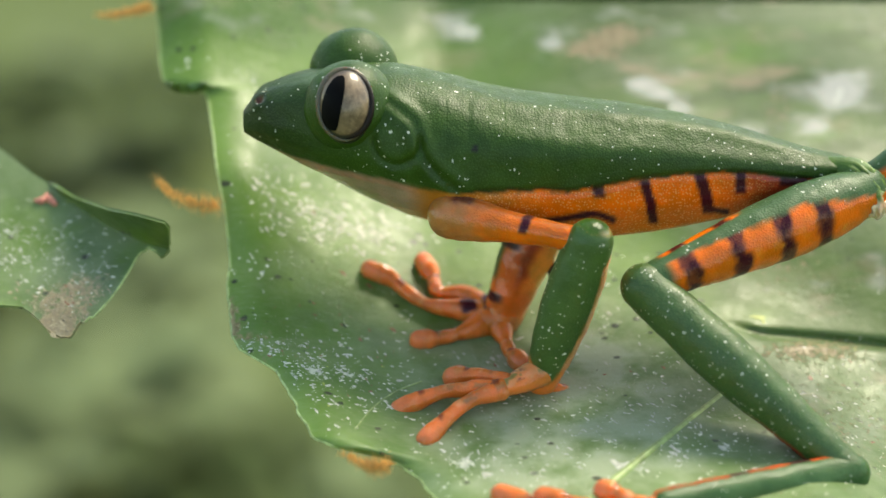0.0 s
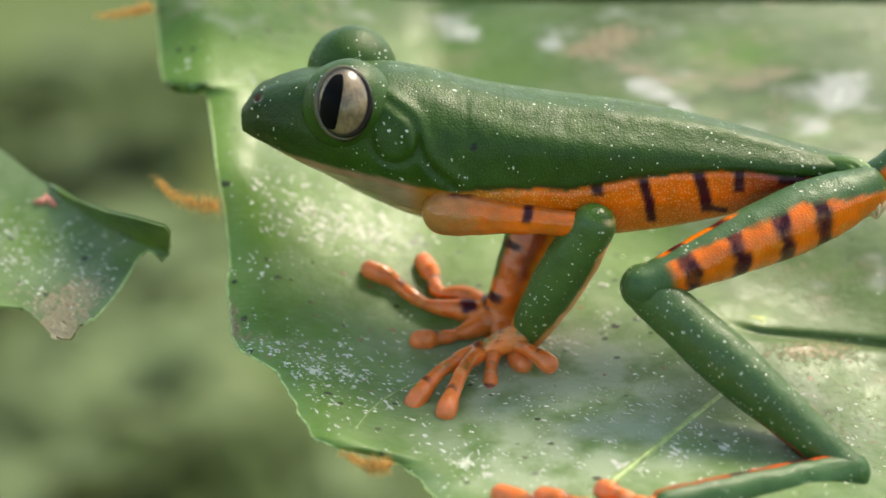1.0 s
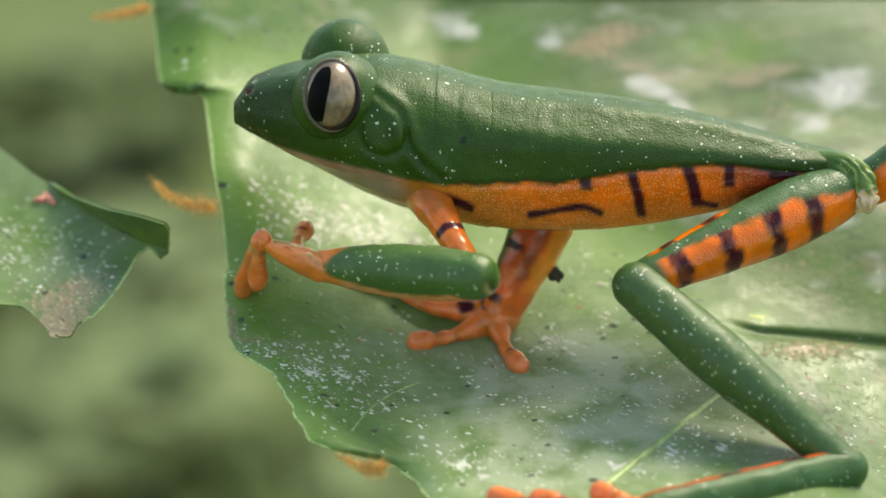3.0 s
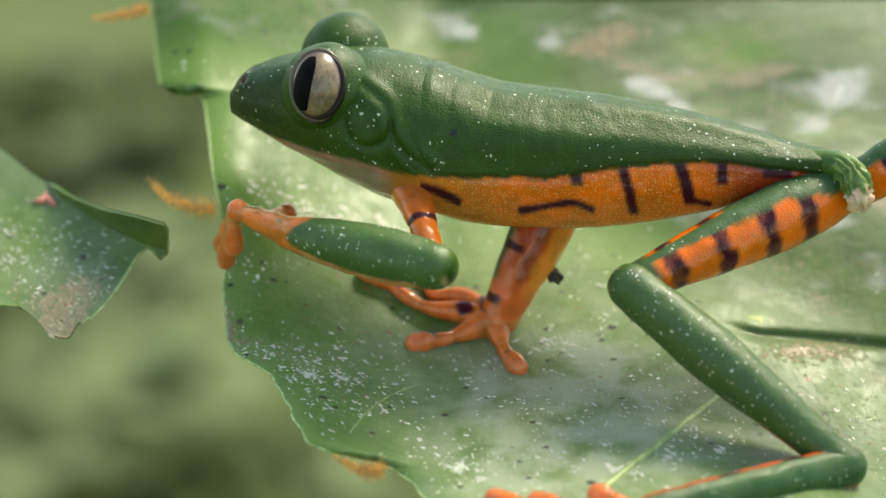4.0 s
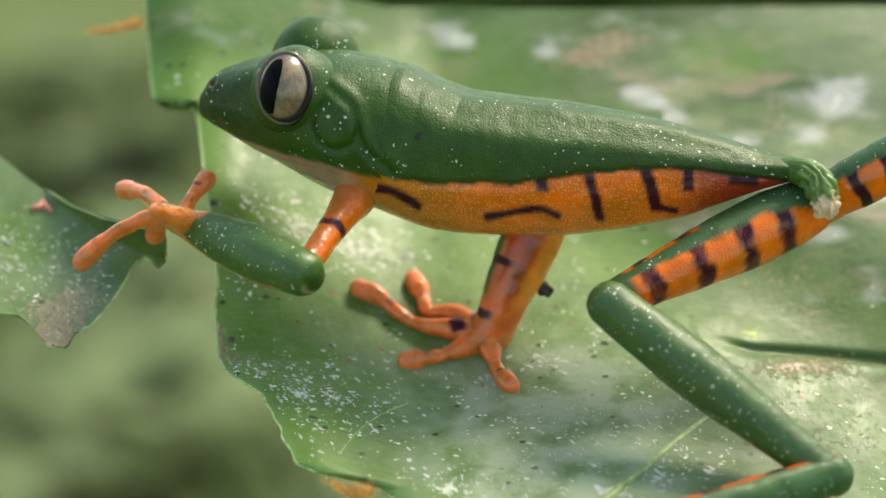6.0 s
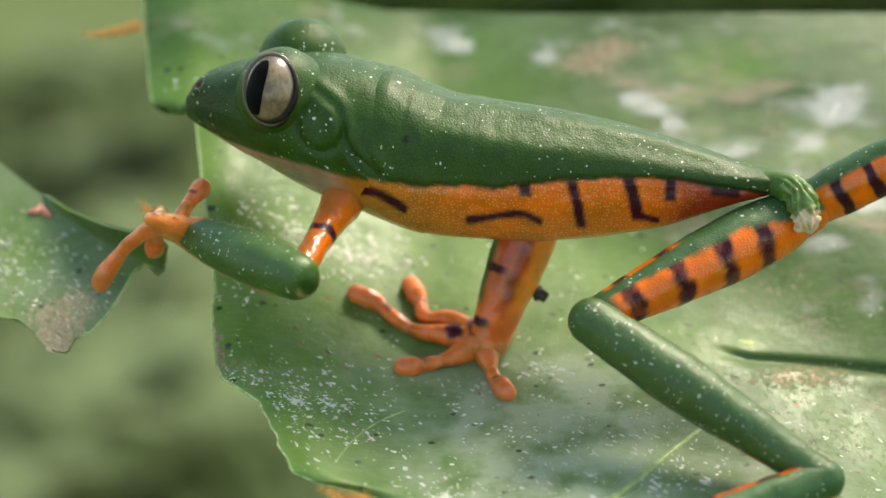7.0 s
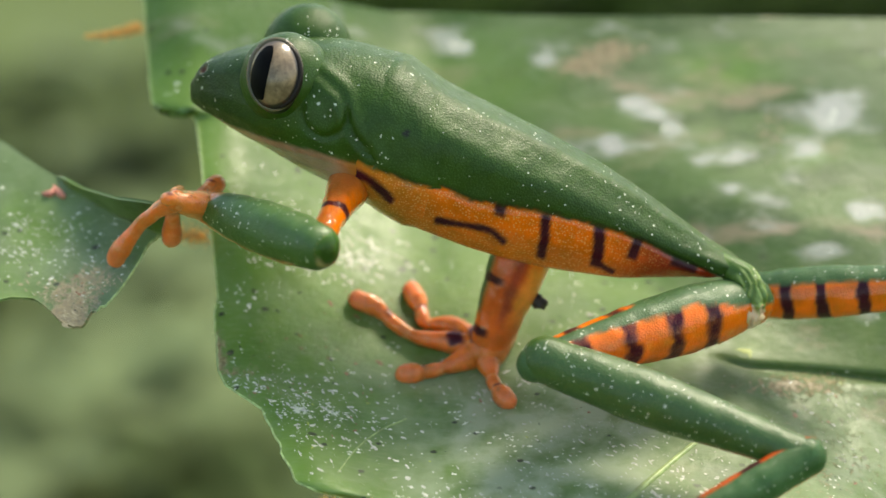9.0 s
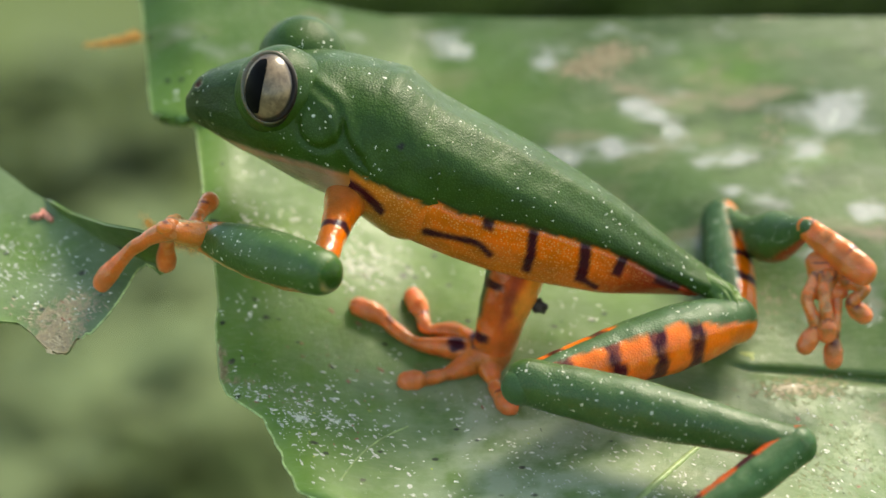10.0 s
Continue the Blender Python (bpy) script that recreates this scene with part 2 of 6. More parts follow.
def mesh_of(name, verts, faces, material, paint=None, rest=None, grain=None, smooth=True):
    """A mesh from arrays in twentieths of a mm; paint (n,4), rest (n,3) and grain (n) are kept with the points."""
    me = bpy.data.meshes.new(name)
    me.from_pydata((np.asarray(verts) * U).tolist(), [], faces)
    if smooth:
        me.polygons.foreach_set("use_smooth", [True] * len(me.polygons))
    if paint is not None:
        me.attributes.new("paint", "FLOAT_COLOR", "POINT").data.foreach_set("color", np.asarray(paint, np.float32).ravel())
    if rest is not None:
        me.attributes.new("rest", "FLOAT_VECTOR", "POINT").data.foreach_set("vector", (np.asarray(rest) * U).astype(np.float32).ravel())
    if grain is not None:
        me.attributes.new("grain", "FLOAT", "POINT").data.foreach_set("value", np.asarray(grain, np.float32).ravel())
    me.materials.append(material)
    me.update()
    return me


def part_of(name, me, parent, label="", m=None):
    """One mesh as a part under a thing or a part."""
    ob = new(name, me)
    ob.parent = parent
    if m is not None:
        ob.matrix_basis = m
    return tagged(ob, label)


def grid_faces(n, m, wrap=False, base=0, flip=False):
    f = []
    for i in range(n - 1):
        for j in range(m if wrap else m - 1):
            k = (j + 1) % m
            q = (base + i * m + j, base + i * m + k, base + (i + 1) * m + k, base + (i + 1) * m + j)
            f.append(q[::-1] if flip else q)
    return f


def rough(p, scale, seed=0.0):
    """Smooth random values at an array of places."""
    return np.array([noise.noise(Vector((a[0] * scale + seed, a[1] * scale, a[2] * scale))) for a in p.reshape(-1, 3)]).reshape(p.shape[:-1])


def sheet(front, thick, normals):
    """A leaf blade with two faces and an edge, from a grid of points."""
    n, m = front.shape[:2]
    backside = front - normals * thick
    verts = np.concatenate([front.reshape(-1, 3), backside.reshape(-1, 3)])
    faces = grid_faces(n, m) + grid_faces(n, m, base=n * m, flip=True)
    rim = [i * m for i in range(n)], [i * m + m - 1 for i in range(n)], list(range(m)), [(n - 1) * m + j for j in range(m)]
    for k, line in enumerate(rim):
        for a, b in zip(line, line[1:]):
            q = (a, b, b + n * m, a + n * m)
            faces.append(q if k in (1, 2) else q[::-1])
    return verts, faces


def grid_normals(g):
    du, dv = np.gradient(g, axis=1), np.gradient(g, axis=0)
    n = np.cross(du, dv)
    n /= np.linalg.norm(n, axis=-1, keepdims=True) + 1e-9
    return n if n[..., 1].mean() < 0 else -n


# ---- the big leaf ----
EDGE_Y = [-80, -20, 40, 110, 140, 150, 158, 168, 200, 300, 370, 470, 500, 560, 590, 618, 640, 655, 690, 740, 775, 792, 805, 820, 850, 900, 990]
EDGE_X = [268, 274, 280, 284, 288, 300, 352, 366, 372, 384, 398, 408, 402, 406, 410, 424, 462, 488, 510, 535, 556, 590, 655, 702, 745, 785, 830]


def leaf_depth(x, y):
    v = 600 - y
    e = np.maximum(v, 0)
    d = 60 + 1.45 * np.minimum(v, 0) + (1.25 * e - 0.00048 * e * e) * (1 - 0.5 * step(800, 350, x)) - 90 * step(800, 350, x) + 110 * step(330, 40, y) * step(700, 380, x)
    q = ((x - 1110) * 260 - (y - 430) * 220) / 340.6
    w = v - 230
    turn = step(-40, 260, q)
    return d * (1 - turn) + (100 + 0.75 * v - 0.195 * (v - np.sqrt(v * v + 8000)) + 0.11 * (w + np.sqrt(w * w + 8000))) * turn


def leaf_swell(x, y):
    """Gentle waves and the turned-down margin."""
    left = np.interp(y, EDGE_Y, EDGE_X)
    q = x - left
    groove = y - np.interp(x, [1285, 1345, 1450, 1620, 2250], [575, 592, 600, 618, 660])
    return 17 * np.exp(-(groove / 9) ** 2) * step(1260, 1350, x) + 9 * np.sin(x / 95 + y / 140) + 6 * np.sin(y / 47 - x / 160) + 15 * np.exp(-q / 22) - 8 * np.exp(-((q - 60) / 45) ** 2)


def blots(x, y, spots):
    out = np.zeros_like(x)
    for cx, cy, rx, ry, k in spots:
        out += k * np.exp(-((x - cx) / rx) ** 2 - ((y - cy) / ry) ** 2)
    return out


# the white flakes are crust and also stand for sun glints on the blade
FLAKES = (("crust", "CRUST_GLINT", ((480, 325, 30, 22, 70, 4), (560, 378, 55, 30, 150, 5), (630, 405, 55, 26, 150, 5), (690, 425, 40, 20, 50, 4), (520, 350, 50, 30, 60, 3), (440, 300, 25, 80, 30, 3),
                                    (470, 612, 45, 16, 60, 4), (560, 640, 80, 36, 130, 4), (650, 690, 80, 36, 130, 4), (590, 700, 70, 45, 80, 4), (830, 815, 40, 24, 36, 6), (745, 790, 50, 30, 16, 7),
                                    (985, 604, 40, 12, 60, 5), (870, 640, 70, 22, 90, 3), (1030, 745, 120, 60, 260, 3), (960, 830, 90, 30, 120, 3), (1110, 828, 26, 10, 24, 6), (1205, 805, 22, 8, 14, 6), (1280, 792, 14, 6, 5, 7),
                                    (1250, 745, 110, 60, 200, 3), (1180, 690, 80, 50, 90, 3), (1440, 790, 100, 80, 120, 3), (1500, 680, 70, 60, 70, 3), (760, 560, 90, 60, 40, 3), (480, 460, 50, 70, 50, 3), (1060, 560, 60, 60, 40, 4), (1400, 690, 120, 50, 60, 3)), "bright white crust and painted sun glints in dashes"),
          ("mould", "MOULD", ((585, 520, 60, 60, 14, 5), (640, 560, 120, 90, 26, 3), (1000, 760, 160, 80, 26, 3), (540, 600, 40, 30, 10, 4), (900, 690, 120, 60, 20, 3), (450, 580, 40, 25, 22, 4), (1490, 760, 90, 90, 50, 3), (1440, 640, 90, 30, 14, 3)), "dark specks of mould"),
          ("rust_spot", "RUST", ((560, 520, 70, 60, 14, 5), (700, 640, 120, 80, 26, 4), (1180, 640, 140, 90, 18, 4), (1330, 690, 60, 20, 8, 7), (520, 610, 60, 30, 16, 4), (1490, 780, 90, 80, 14, 4), (1440, 625, 90, 16, 10, 4)), "rusty brown spots"),
          ("yellow_bit", "YELLOW", ((830, 770, 120, 50, 6, 5), (620, 720, 60, 50, 7, 4), (1345, 562, 8, 4, 3, 9), (1530, 640, 20, 20, 2, 7)), "small yellow-green bits"))


def flakes(name, mat, clusters, depth, parent, pivot, label):
    """Thin irregular flakes that lie on the blade, in clusters (x, y, spread across, spread down, how many, size)."""
    rng = random.Random(len(name) * 7 + len(clusters))
    U0, V0, L0, F = [], [], [], []
    for cx, cy, rx, ry, count, size in clusters:
        for _ in range(int(count * (0.4 if mat == "MOULD" else 0.9))):
            x, y = cx + rng.gauss(0, rx * 0.75), cy + rng.gauss(0, ry * 0.75)
            if x < np.interp(y, EDGE_Y, EDGE_X) + 14 and parent.name == "leaf" and x > 250:
                continue
            r = size * (0.45 if mat == "MOULD" else 0.64) * (0.25 + rng.random() ** 2.6)
            long, turn = rng.uniform(1.0, 3.0), 0.42 + rng.gauss(0, 0.3)
            k, m = len(U0), 8
            U0.append(x), V0.append(y), L0.append(1.6)
            for j in range(m):
                q = 2 * math.pi * j / m
                w = r * rng.uniform(0.55, 1.15)
                u, v = w * long * math.cos(q), w * 0.75 * math.sin(q)
                U0.append(x + u * math.cos(turn) - v * math.sin(turn)), V0.append(y + u * math.sin(turn) + v * math.cos(turn)), L0.append(0.5)
                F.append((k, k + 1 + (j + 1) % m, k + 1 + j))
    u, v = np.array(U0), np.array(V0)
    me = mesh_of(name, spot(u, v, depth(u, v) - np.array(L0)) - pivot, F, MATS[mat])
    tagged(part_of(name, me, parent, label), kind="stuff")


def big_leaf():
    ys = np.concatenate([np.linspace(-80, 130, 64), np.linspace(133, 175, 30), np.linspace(179, 990, 205)])
    us = np.concatenate([np.linspace(0, 0.09, 42), np.linspace(0.094, 0.62, 190), np.linspace(0.625, 1, 46)])
    left = np.interp(ys, EDGE_Y, EDGE_X)
    nick = np.array([(5 * noise.noise(Vector((y / 19, 3, 0))) + 1.6 * noise.noise(Vector((y / 6, 9, 0)))) * (1 + 1.4 * math.exp(-((y - 540) / 60) ** 2)) for y in ys])
    left = left + nick * (0.35 + 0.65 * step(480, 560, ys))
    x = left[:, None] + us[None, :] * (2250 - left[:, None])
    far = np.interp(x, [250, 500, 620, 700, 900, 2300], [-80, -60, -24, -5, 2, 6])
    y = np.where(ys[:, None] < 110, 110 + (ys[:, None] - 110) * (110 - far) / 190, ys[:, None])
    g = spot(x, y, leaf_depth(x, y) + leaf_swell(x, y))
    nor = grid_normals(g)
    white = blots(x, y, ((408, 545, 16, 22, 1.2), (545, 340, 60, 40, 0.9), (610, 395, 90, 45, 0.85), (680, 425, 60, 30, 0.8), (500, 300, 30, 25, 0.5),
                         (640, 650, 140, 60, 0.45), (470, 610, 60, 50, 0.4), (560, 660, 60, 20, 0.5), (830, 815, 40, 30, 0.9), (1110, 828, 30, 16, 1.0), (1205, 805, 30, 12, 0.8), (985, 600, 50, 25, 0.7),
                         (1485, 165, 42, 32, 1.3), (1330, 235, 34, 16, 0.9), (1165, 165, 32, 24, 0.9), (820, 50, 50, 25, 0.8), (660, 25, 50, 20, 0.6), (1000, 235, 36, 17, 1.3), (875, 190, 26, 14, 1.0), (1095, 218, 16, 14, 1.1), (1130, 150, 26, 16, 0.8), (1200, 190, 24, 14, 0.9), (1260, 245, 40, 14, 0.8), (1445, 225, 36, 16, 0.8), (1310, 290, 20, 11, 0.8), (830, 62, 30, 14, 0.9), (975, 80, 24, 14, 0.9), (1540, 330, 28, 24, 1.1), (1480, 395, 40, 16, 1.2), (1260, 380, 24, 12, 0.7), (1210, 390, 16, 10, 0.7), (1390, 310, 40, 16, 0.6), (1560, 500, 30, 40, 0.9),
                         (1250, 830, 200, 70, 0.5), (700, 715, 40, 15, 0.5), (1060, 470, 50, 40, 0.3), (1540, 760, 90, 100, 0.35), (480, 430, 50, 60, 0.4)))
    white = 1.1 * white + 0.35 * np.exp(-(((x - left[:, None]) - 90) / 70) ** 2) * step(540, 640, y) + 0.12 * step(560, 700, y) * step(1300, 1000, x)
    brown = blots(x, y, ((1100, 60, 60, 25, 0.9), (1040, 90, 60, 25, 0.9), (1430, 620, 100, 20, 0.8), (1380, 190, 40, 60, 0.5), (600, 560, 60, 60, 0.25), (1500, 760, 150, 150, 0.35), (1400, 480, 120, 60, 0.4), (450, 590, 40, 20, 0.5), (405, 570, 18, 40, 1.4), (470, 640, 60, 30, 0.35)))
    fresh = blots(x, y, ((1290, 95, 90, 35, 1.0), (880, 90, 140, 70, 0.5), (330, 60, 90, 90, 0.8), (480, 120, 160, 60, 0.3), (400, 250, 30, 120, 0.6), (1345, 560, 20, 12, 1.2), (1450, 235, 25, 12, 1.2), (450, 640, 60, 60, 0.6), (540, 730, 60, 60, 0.6), (900, 430, 120, 90, 0.5), (1100, 450, 80, 60, 0.4)))
    fresh += 1.0 * np.exp(-np.maximum(x - left[:, None], 0) / 9) + 0.35 * np.exp(-np.maximum(x - left[:, None], 0) / (45 + 40 * step(560, 640, y)))
    # strongest below the frog, where sky sheen is painted over the film
    film_sheen = 0.1 + 0.15 * step(250, 420, y) + 0.45 * step(540, 700, y) * step(600, 850, x) + blots(x, y, ((520, 480, 80, 80, 0.35), (690, 560, 90, 80, 0.4), (850, 650, 200, 70, 0.6), (880, 830, 120, 60, 1.2), (1020, 840, 110, 50, 2.2), (950, 760, 120, 60, 1.5), (1450, 680, 200, 150, 0.2), (1000, 730, 210, 150, 1.2), (1040, 650, 200, 100, 2.2), (1250, 820, 200, 90, 0.7)))
    paint = np.stack([white, brown, fresh, film_sheen], -1).clip(0, 3.2)
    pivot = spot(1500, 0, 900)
    # the lichened part, widened over the far and right blade to paint its shade
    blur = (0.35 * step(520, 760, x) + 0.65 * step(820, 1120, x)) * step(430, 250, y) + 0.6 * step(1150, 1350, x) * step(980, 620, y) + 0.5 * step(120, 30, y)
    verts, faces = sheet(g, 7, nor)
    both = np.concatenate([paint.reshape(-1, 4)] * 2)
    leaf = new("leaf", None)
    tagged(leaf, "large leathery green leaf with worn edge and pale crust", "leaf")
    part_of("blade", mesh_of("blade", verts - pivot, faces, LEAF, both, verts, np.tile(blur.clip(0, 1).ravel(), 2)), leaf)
    # rib
    for name, pts, r0, r1 in (("rib", ((1040, 892), (1100, 842), (1160, 792), (1222, 742), (1284, 694)), 9, 5),
                              ("side_vein", ((628, 760), (660, 722), (700, 694), (745, 676)), 1.4, 2.0)):
        p = curve_through(pts, 60)
        c = spot(p[:, 0], p[:, 1], leaf_depth(p[:, 0], p[:, 1]) + leaf_swell(p[:, 0], p[:, 1]) + r0 * 0.45)
        v, f, _, _ = tube(c, np.linspace(r0, r1, 60), 10)
        part_of(name, mesh_of(name, v - pivot, f, RIB), leaf, "pale raised leaf rib" if name == "rib" else "")
    # pale margin, its edge highlight given by a light-coloured tube
    v, f, _, _ = tube(g[::2, 0] - nor[::2, 0] * 2, np.full(len(g[::2]), 2.6), 8, up=(0.3, -1, 0.2))
    part_of("margin", mesh_of("margin", v - pivot, f, RIM), leaf, "pale leaf margin with a painted edge highlight")
    v, f, _, _ = tube(curve_through(np.array([spot(2240, 540, 420), spot(2290, 552, 425), spot(2345, 562, 420)]), 20), np.full(20, 16), 14)
    part_of("stalk", mesh_of("stalk", v - pivot, f, RIB), leaf)
    # curled corner at the notch
    p = curve_through(((294, 146), (312, 156), (340, 157), (366, 146)), 30)
    v, f, _, _ = tube(spot(p[:, 0], p[:, 1], leaf_depth(p[:, 0], p[:, 1]) + leaf_swell(p[:, 0], p[:, 1]) - 7), np.interp(np.linspace(0, 1, 30), [0, 0.4, 0.75, 1], [3, 9, 11, 3]), 16)
    part_of("curled_edge", mesh_of("curled_edge", v - pivot, f, MATS["CURL"]), leaf, "dark green curled corner of the blade")
    # rusty fibre tufts at the margin
    rng = random.Random(4)
    for pts, hair in (((((275, 312), (292, 335), (320, 352), (352, 362), (388, 365))), 14), (((165, 28), (200, 26), (235, 20), (268, 12)), 10), (((603, 800), (630, 815), (660, 826), (688, 822)), 12)):
        p = curve_through(pts, 90)
        d = leaf_depth(p[-1, 0] + 0.0, p[-1, 1] + 0.0)
        V, F = [], []
        for _ in range(760):
            i = int(89 * rng.random() ** 0.7)
            q, full = p[i], 0.55 + 0.75 * i / 89
            loose = rng.random() < 0.6
            a = rng.choice((-1.5, 1.5)) + rng.gauss(0, 0.35) if loose else rng.uniform(-0.6, 0.6)
            L = full * (rng.uniform(0.6, 1.6) * hair if loose else rng.uniform(0.3, 0.9) * hair)
            ca = spot(q[0] + rng.gauss(0, 4), q[1] + rng.gauss(0, hair * 0.34 * full), float(d) + rng.gauss(0, 5))
            way = np.array([math.cos(a) * rng.choice((-1, 1)), rng.uniform(-0.5, 0.5), math.sin(a)])
            cb = ca + way * L
            side = np.cross(way, (0.2, 1, 0.3))
            side = side / (np.linalg.norm(side) + 1e-6) * (0.55 if loose else 0.9)
            up = np.cross(side, way) / np.linalg.norm(way) * 0.6
            k = len(V)
            V += [ca + side, ca - side * 0.5 + up, ca - side * 0.5 - up, cb]
            F += [(k, k + 1, k + 3), (k + 1, k + 2, k + 3), (k + 2, k, k + 3)]
        part_of("tuft", mesh_of("tuft", np.array(V) - pivot, F, TUFT, smooth=False), leaf, "rusty orange fibrous tuft on the leaf margin")
    for name, mat, clusters, tones in FLAKES:
        flakes(name, mat, clusters, lambda a, b: leaf_depth(a, b) + leaf_swell(a, b), leaf, pivot, tones)
    MOVERS["leaf"] = leaf


# ---- the small leaf ----
TOP_X, TOP_Y = [-260, -100, 0, 60, 130, 190, 240, 290, 300], [130, 205, 262, 308, 350, 372, 382, 396, 408]
LOW_X, LOW_Y = [-260, -100, -20, 0, 40, 62, 85, 105, 125, 140, 165, 195, 220, 245, 262, 290, 300], [620, 570, 545, 540, 543, 560, 584, 597, 596, 572, 560, 528, 492, 450, 436, 455, 440]


def small_leaf():
    xs = np.linspace(-260, 299, 190)
    vs = np.linspace(0, 1, 110)
    top, low = np.interp(xs, TOP_X, TOP_Y), np.interp(xs, LOW_X, LOW_Y)
    low = low + np.array([5 * noise.noise(Vector((a / 9, 1, 4))) * step(30, 70, a) for a in xs])
    x = np.broadcast_to(xs[:, None], (190, 110)) + 0.0
    y = top[:, None] + vs[None, :] * (low - top)[:, None]
    fold = np.interp(xs, [-260, 60, 110, 190, 255, 300], [100, 300, 352, 404, 434, 446])[:, None]
    over = np.maximum(fold - y, 0)
    d = 115 - 0.85 * (y - 430) - 0.12 * (x - 100) - 2.6 * over * step(0, 10, over) + 8 * np.sin(x / 50) + 5 * np.sin(y / 31)
    g = spot(x, y, d)
    nor = grid_normals(g)
    white = blots(x, y, ((40, 440, 90, 60, 0.35), (120, 520, 60, 40, 0.45)))
    brown = blots(x, y, ((110, 545, 55, 45, 0.95), (160, 500, 40, 30, 0.55), (100, 585, 30, 20, 1.2)))
    fresh = blots(x, y, ((0, 385, 30, 20, 0.7), (15, 430, 25, 20, 0.6), (0, 540, 40, 12, 0.9))) + 0.8 * np.exp(-(low[:, None] - y) / 8) * step(150, 190, x)
    film_sheen = 0.8 * step(8, 0, over)
    white = white * step(8, 0, over) - 0.2 - 0.4 * step(0, 8, over)
    pivot = spot(-150, 420, 0)
    verts, faces = sheet(g, 6, nor)
    paint = np.concatenate([np.stack([white, brown, fresh, film_sheen], -1).clip(-0.6, 1.5).reshape(-1, 4)] * 2)
    leaf = new("leaf", None)
    tagged(leaf, "smaller grey-green leaf with a curled dark rim and ragged brown tip", "leaf")
    part_of("blade", mesh_of("blade", verts - pivot, faces, LEAF_B, paint, verts, np.zeros(len(verts))), leaf)
    v, f, _, _ = tube(curve_through(np.array([spot(-250, 385, 60), spot(-290, 390, 60), spot(-345, 402, 60)]), 20), np.full(20, 12), 14)
    part_of("stalk", mesh_of("stalk", v - pivot, f, RIB), leaf)
    v, f, _, _ = tube(g[138:182, -1] - nor[138:182, -1] * 2, np.full(44, 2.2), 8, up=(0.3, -1, 0.2))
    part_of("margin", mesh_of("margin", v - pivot, f, RIM), leaf, "pale thin leaf margin")
    # a pink scrap of crust
    c = np.array([spot(a, b, 115 - 0.85 * (b - 430) - 0.12 * (a - 100) + 8 * math.sin(a / 50) + 5 * math.sin(b / 31) - 3) for a, b in ((64, 356), (78, 354), (82, 341), (86, 350), (97, 361))])
    v, f, _, _ = tube(curve_through(c, 20), 4 + 3 * np.sin(np.linspace(0, 9, 20)), 8)
    part_of("crust", mesh_of("crust", v - pivot, f, CRUST), leaf, "small pink scrap stuck on the leaf")
    ground = lambda a, b: 115 - 0.85 * (b - 430) - 0.12 * (a - 100) + 8 * np.sin(a / 50) + 5 * np.sin(b / 31)
    for name, mat, clusters, label in (("crumb", "CRUMB", ((118, 545, 30, 22, 220, 3), (105, 578, 14, 12, 90, 4), (165, 512, 26, 20, 90, 3), (135, 500, 14, 4, 12, 7), (70, 520, 40, 16, 50, 3)), "pale brown crumbs at the ragged tip"),
                                       ("crust", "CRUST_GLINT", ((60, 470, 80, 40, 170, 3), (40, 420, 60, 30, 90, 3), (150, 470, 40, 30, 60, 3), (20, 400, 20, 14, 20, 4), (100, 410, 40, 20, 40, 3)), "fine white crust in dashes"),
                                       ("mould", "MOULD", ((80, 500, 60, 30, 40, 3), (110, 560, 25, 18, 20, 4)), "dark specks of mould"),
                                       ("red_spot", "RUST", ((125, 540, 8, 4, 5, 6), (120, 520, 30, 20, 8, 4)), "rusty spots")):
        flakes(name, mat, clusters, ground, leaf, pivot, label)
    MOVERS["leaf2"] = leaf


def tube(c, r, m=24, up=(0, 0, 1), flat=1.0, caps=7):
    """A round-ended tube along the points c with radii r; flat scales it across. Gives points, faces, the run 0..1 and the angle of each point."""
    c, r = np.asarray(c, float), np.asarray(r, float)
    run = np.concatenate([[0], np.cumsum(np.linalg.norm(np.diff(c, axis=0), axis=1))])
    t = np.gradient(c, axis=0)
    t /= np.linalg.norm(t, axis=1, keepdims=True)
    ph = np.linspace(0.06, math.pi / 2, caps, endpoint=False)
    C = np.concatenate([c[0] - np.outer(np.cos(ph) * r[0], t[0]), c, c[-1] + np.outer(np.cos(ph[::-1]) * r[-1], t[-1])])
    R = np.concatenate([np.sin(ph) * r[0], r, np.sin(ph[::-1]) * r[-1]])
    T = np.concatenate([np.repeat(t[:1], caps, 0), t, np.repeat(t[-1:], caps, 0)])
    S = np.concatenate([-np.cos(ph) * r[0], run, run[-1] + np.cos(ph[::-1]) * r[-1]]) / run[-1]
    z = np.asarray(up, float) - T * (T @ np.asarray(up, float))[:, None]
    z /= np.linalg.norm(z, axis=1, keepdims=True)
    y = np.cross(z, T)
    a = np.linspace(0, 2 * math.pi, m, endpoint=False)
    P = C[:, None] + R[:, None, None] * (flat * np.cos(a)[None, :, None] * y[:, None] + np.sin(a)[None, :, None] * z[:, None])
    n = len(C)
    faces = grid_faces(n, m, True, flip=True) + [tuple(range(m)), tuple((n - 1) * m + j for j in reversed(range(m)))]
    s = np.repeat(S, m)
    return P.reshape(-1, 3), faces, s, np.tile(a, n)


big_leaf()
small_leaf()


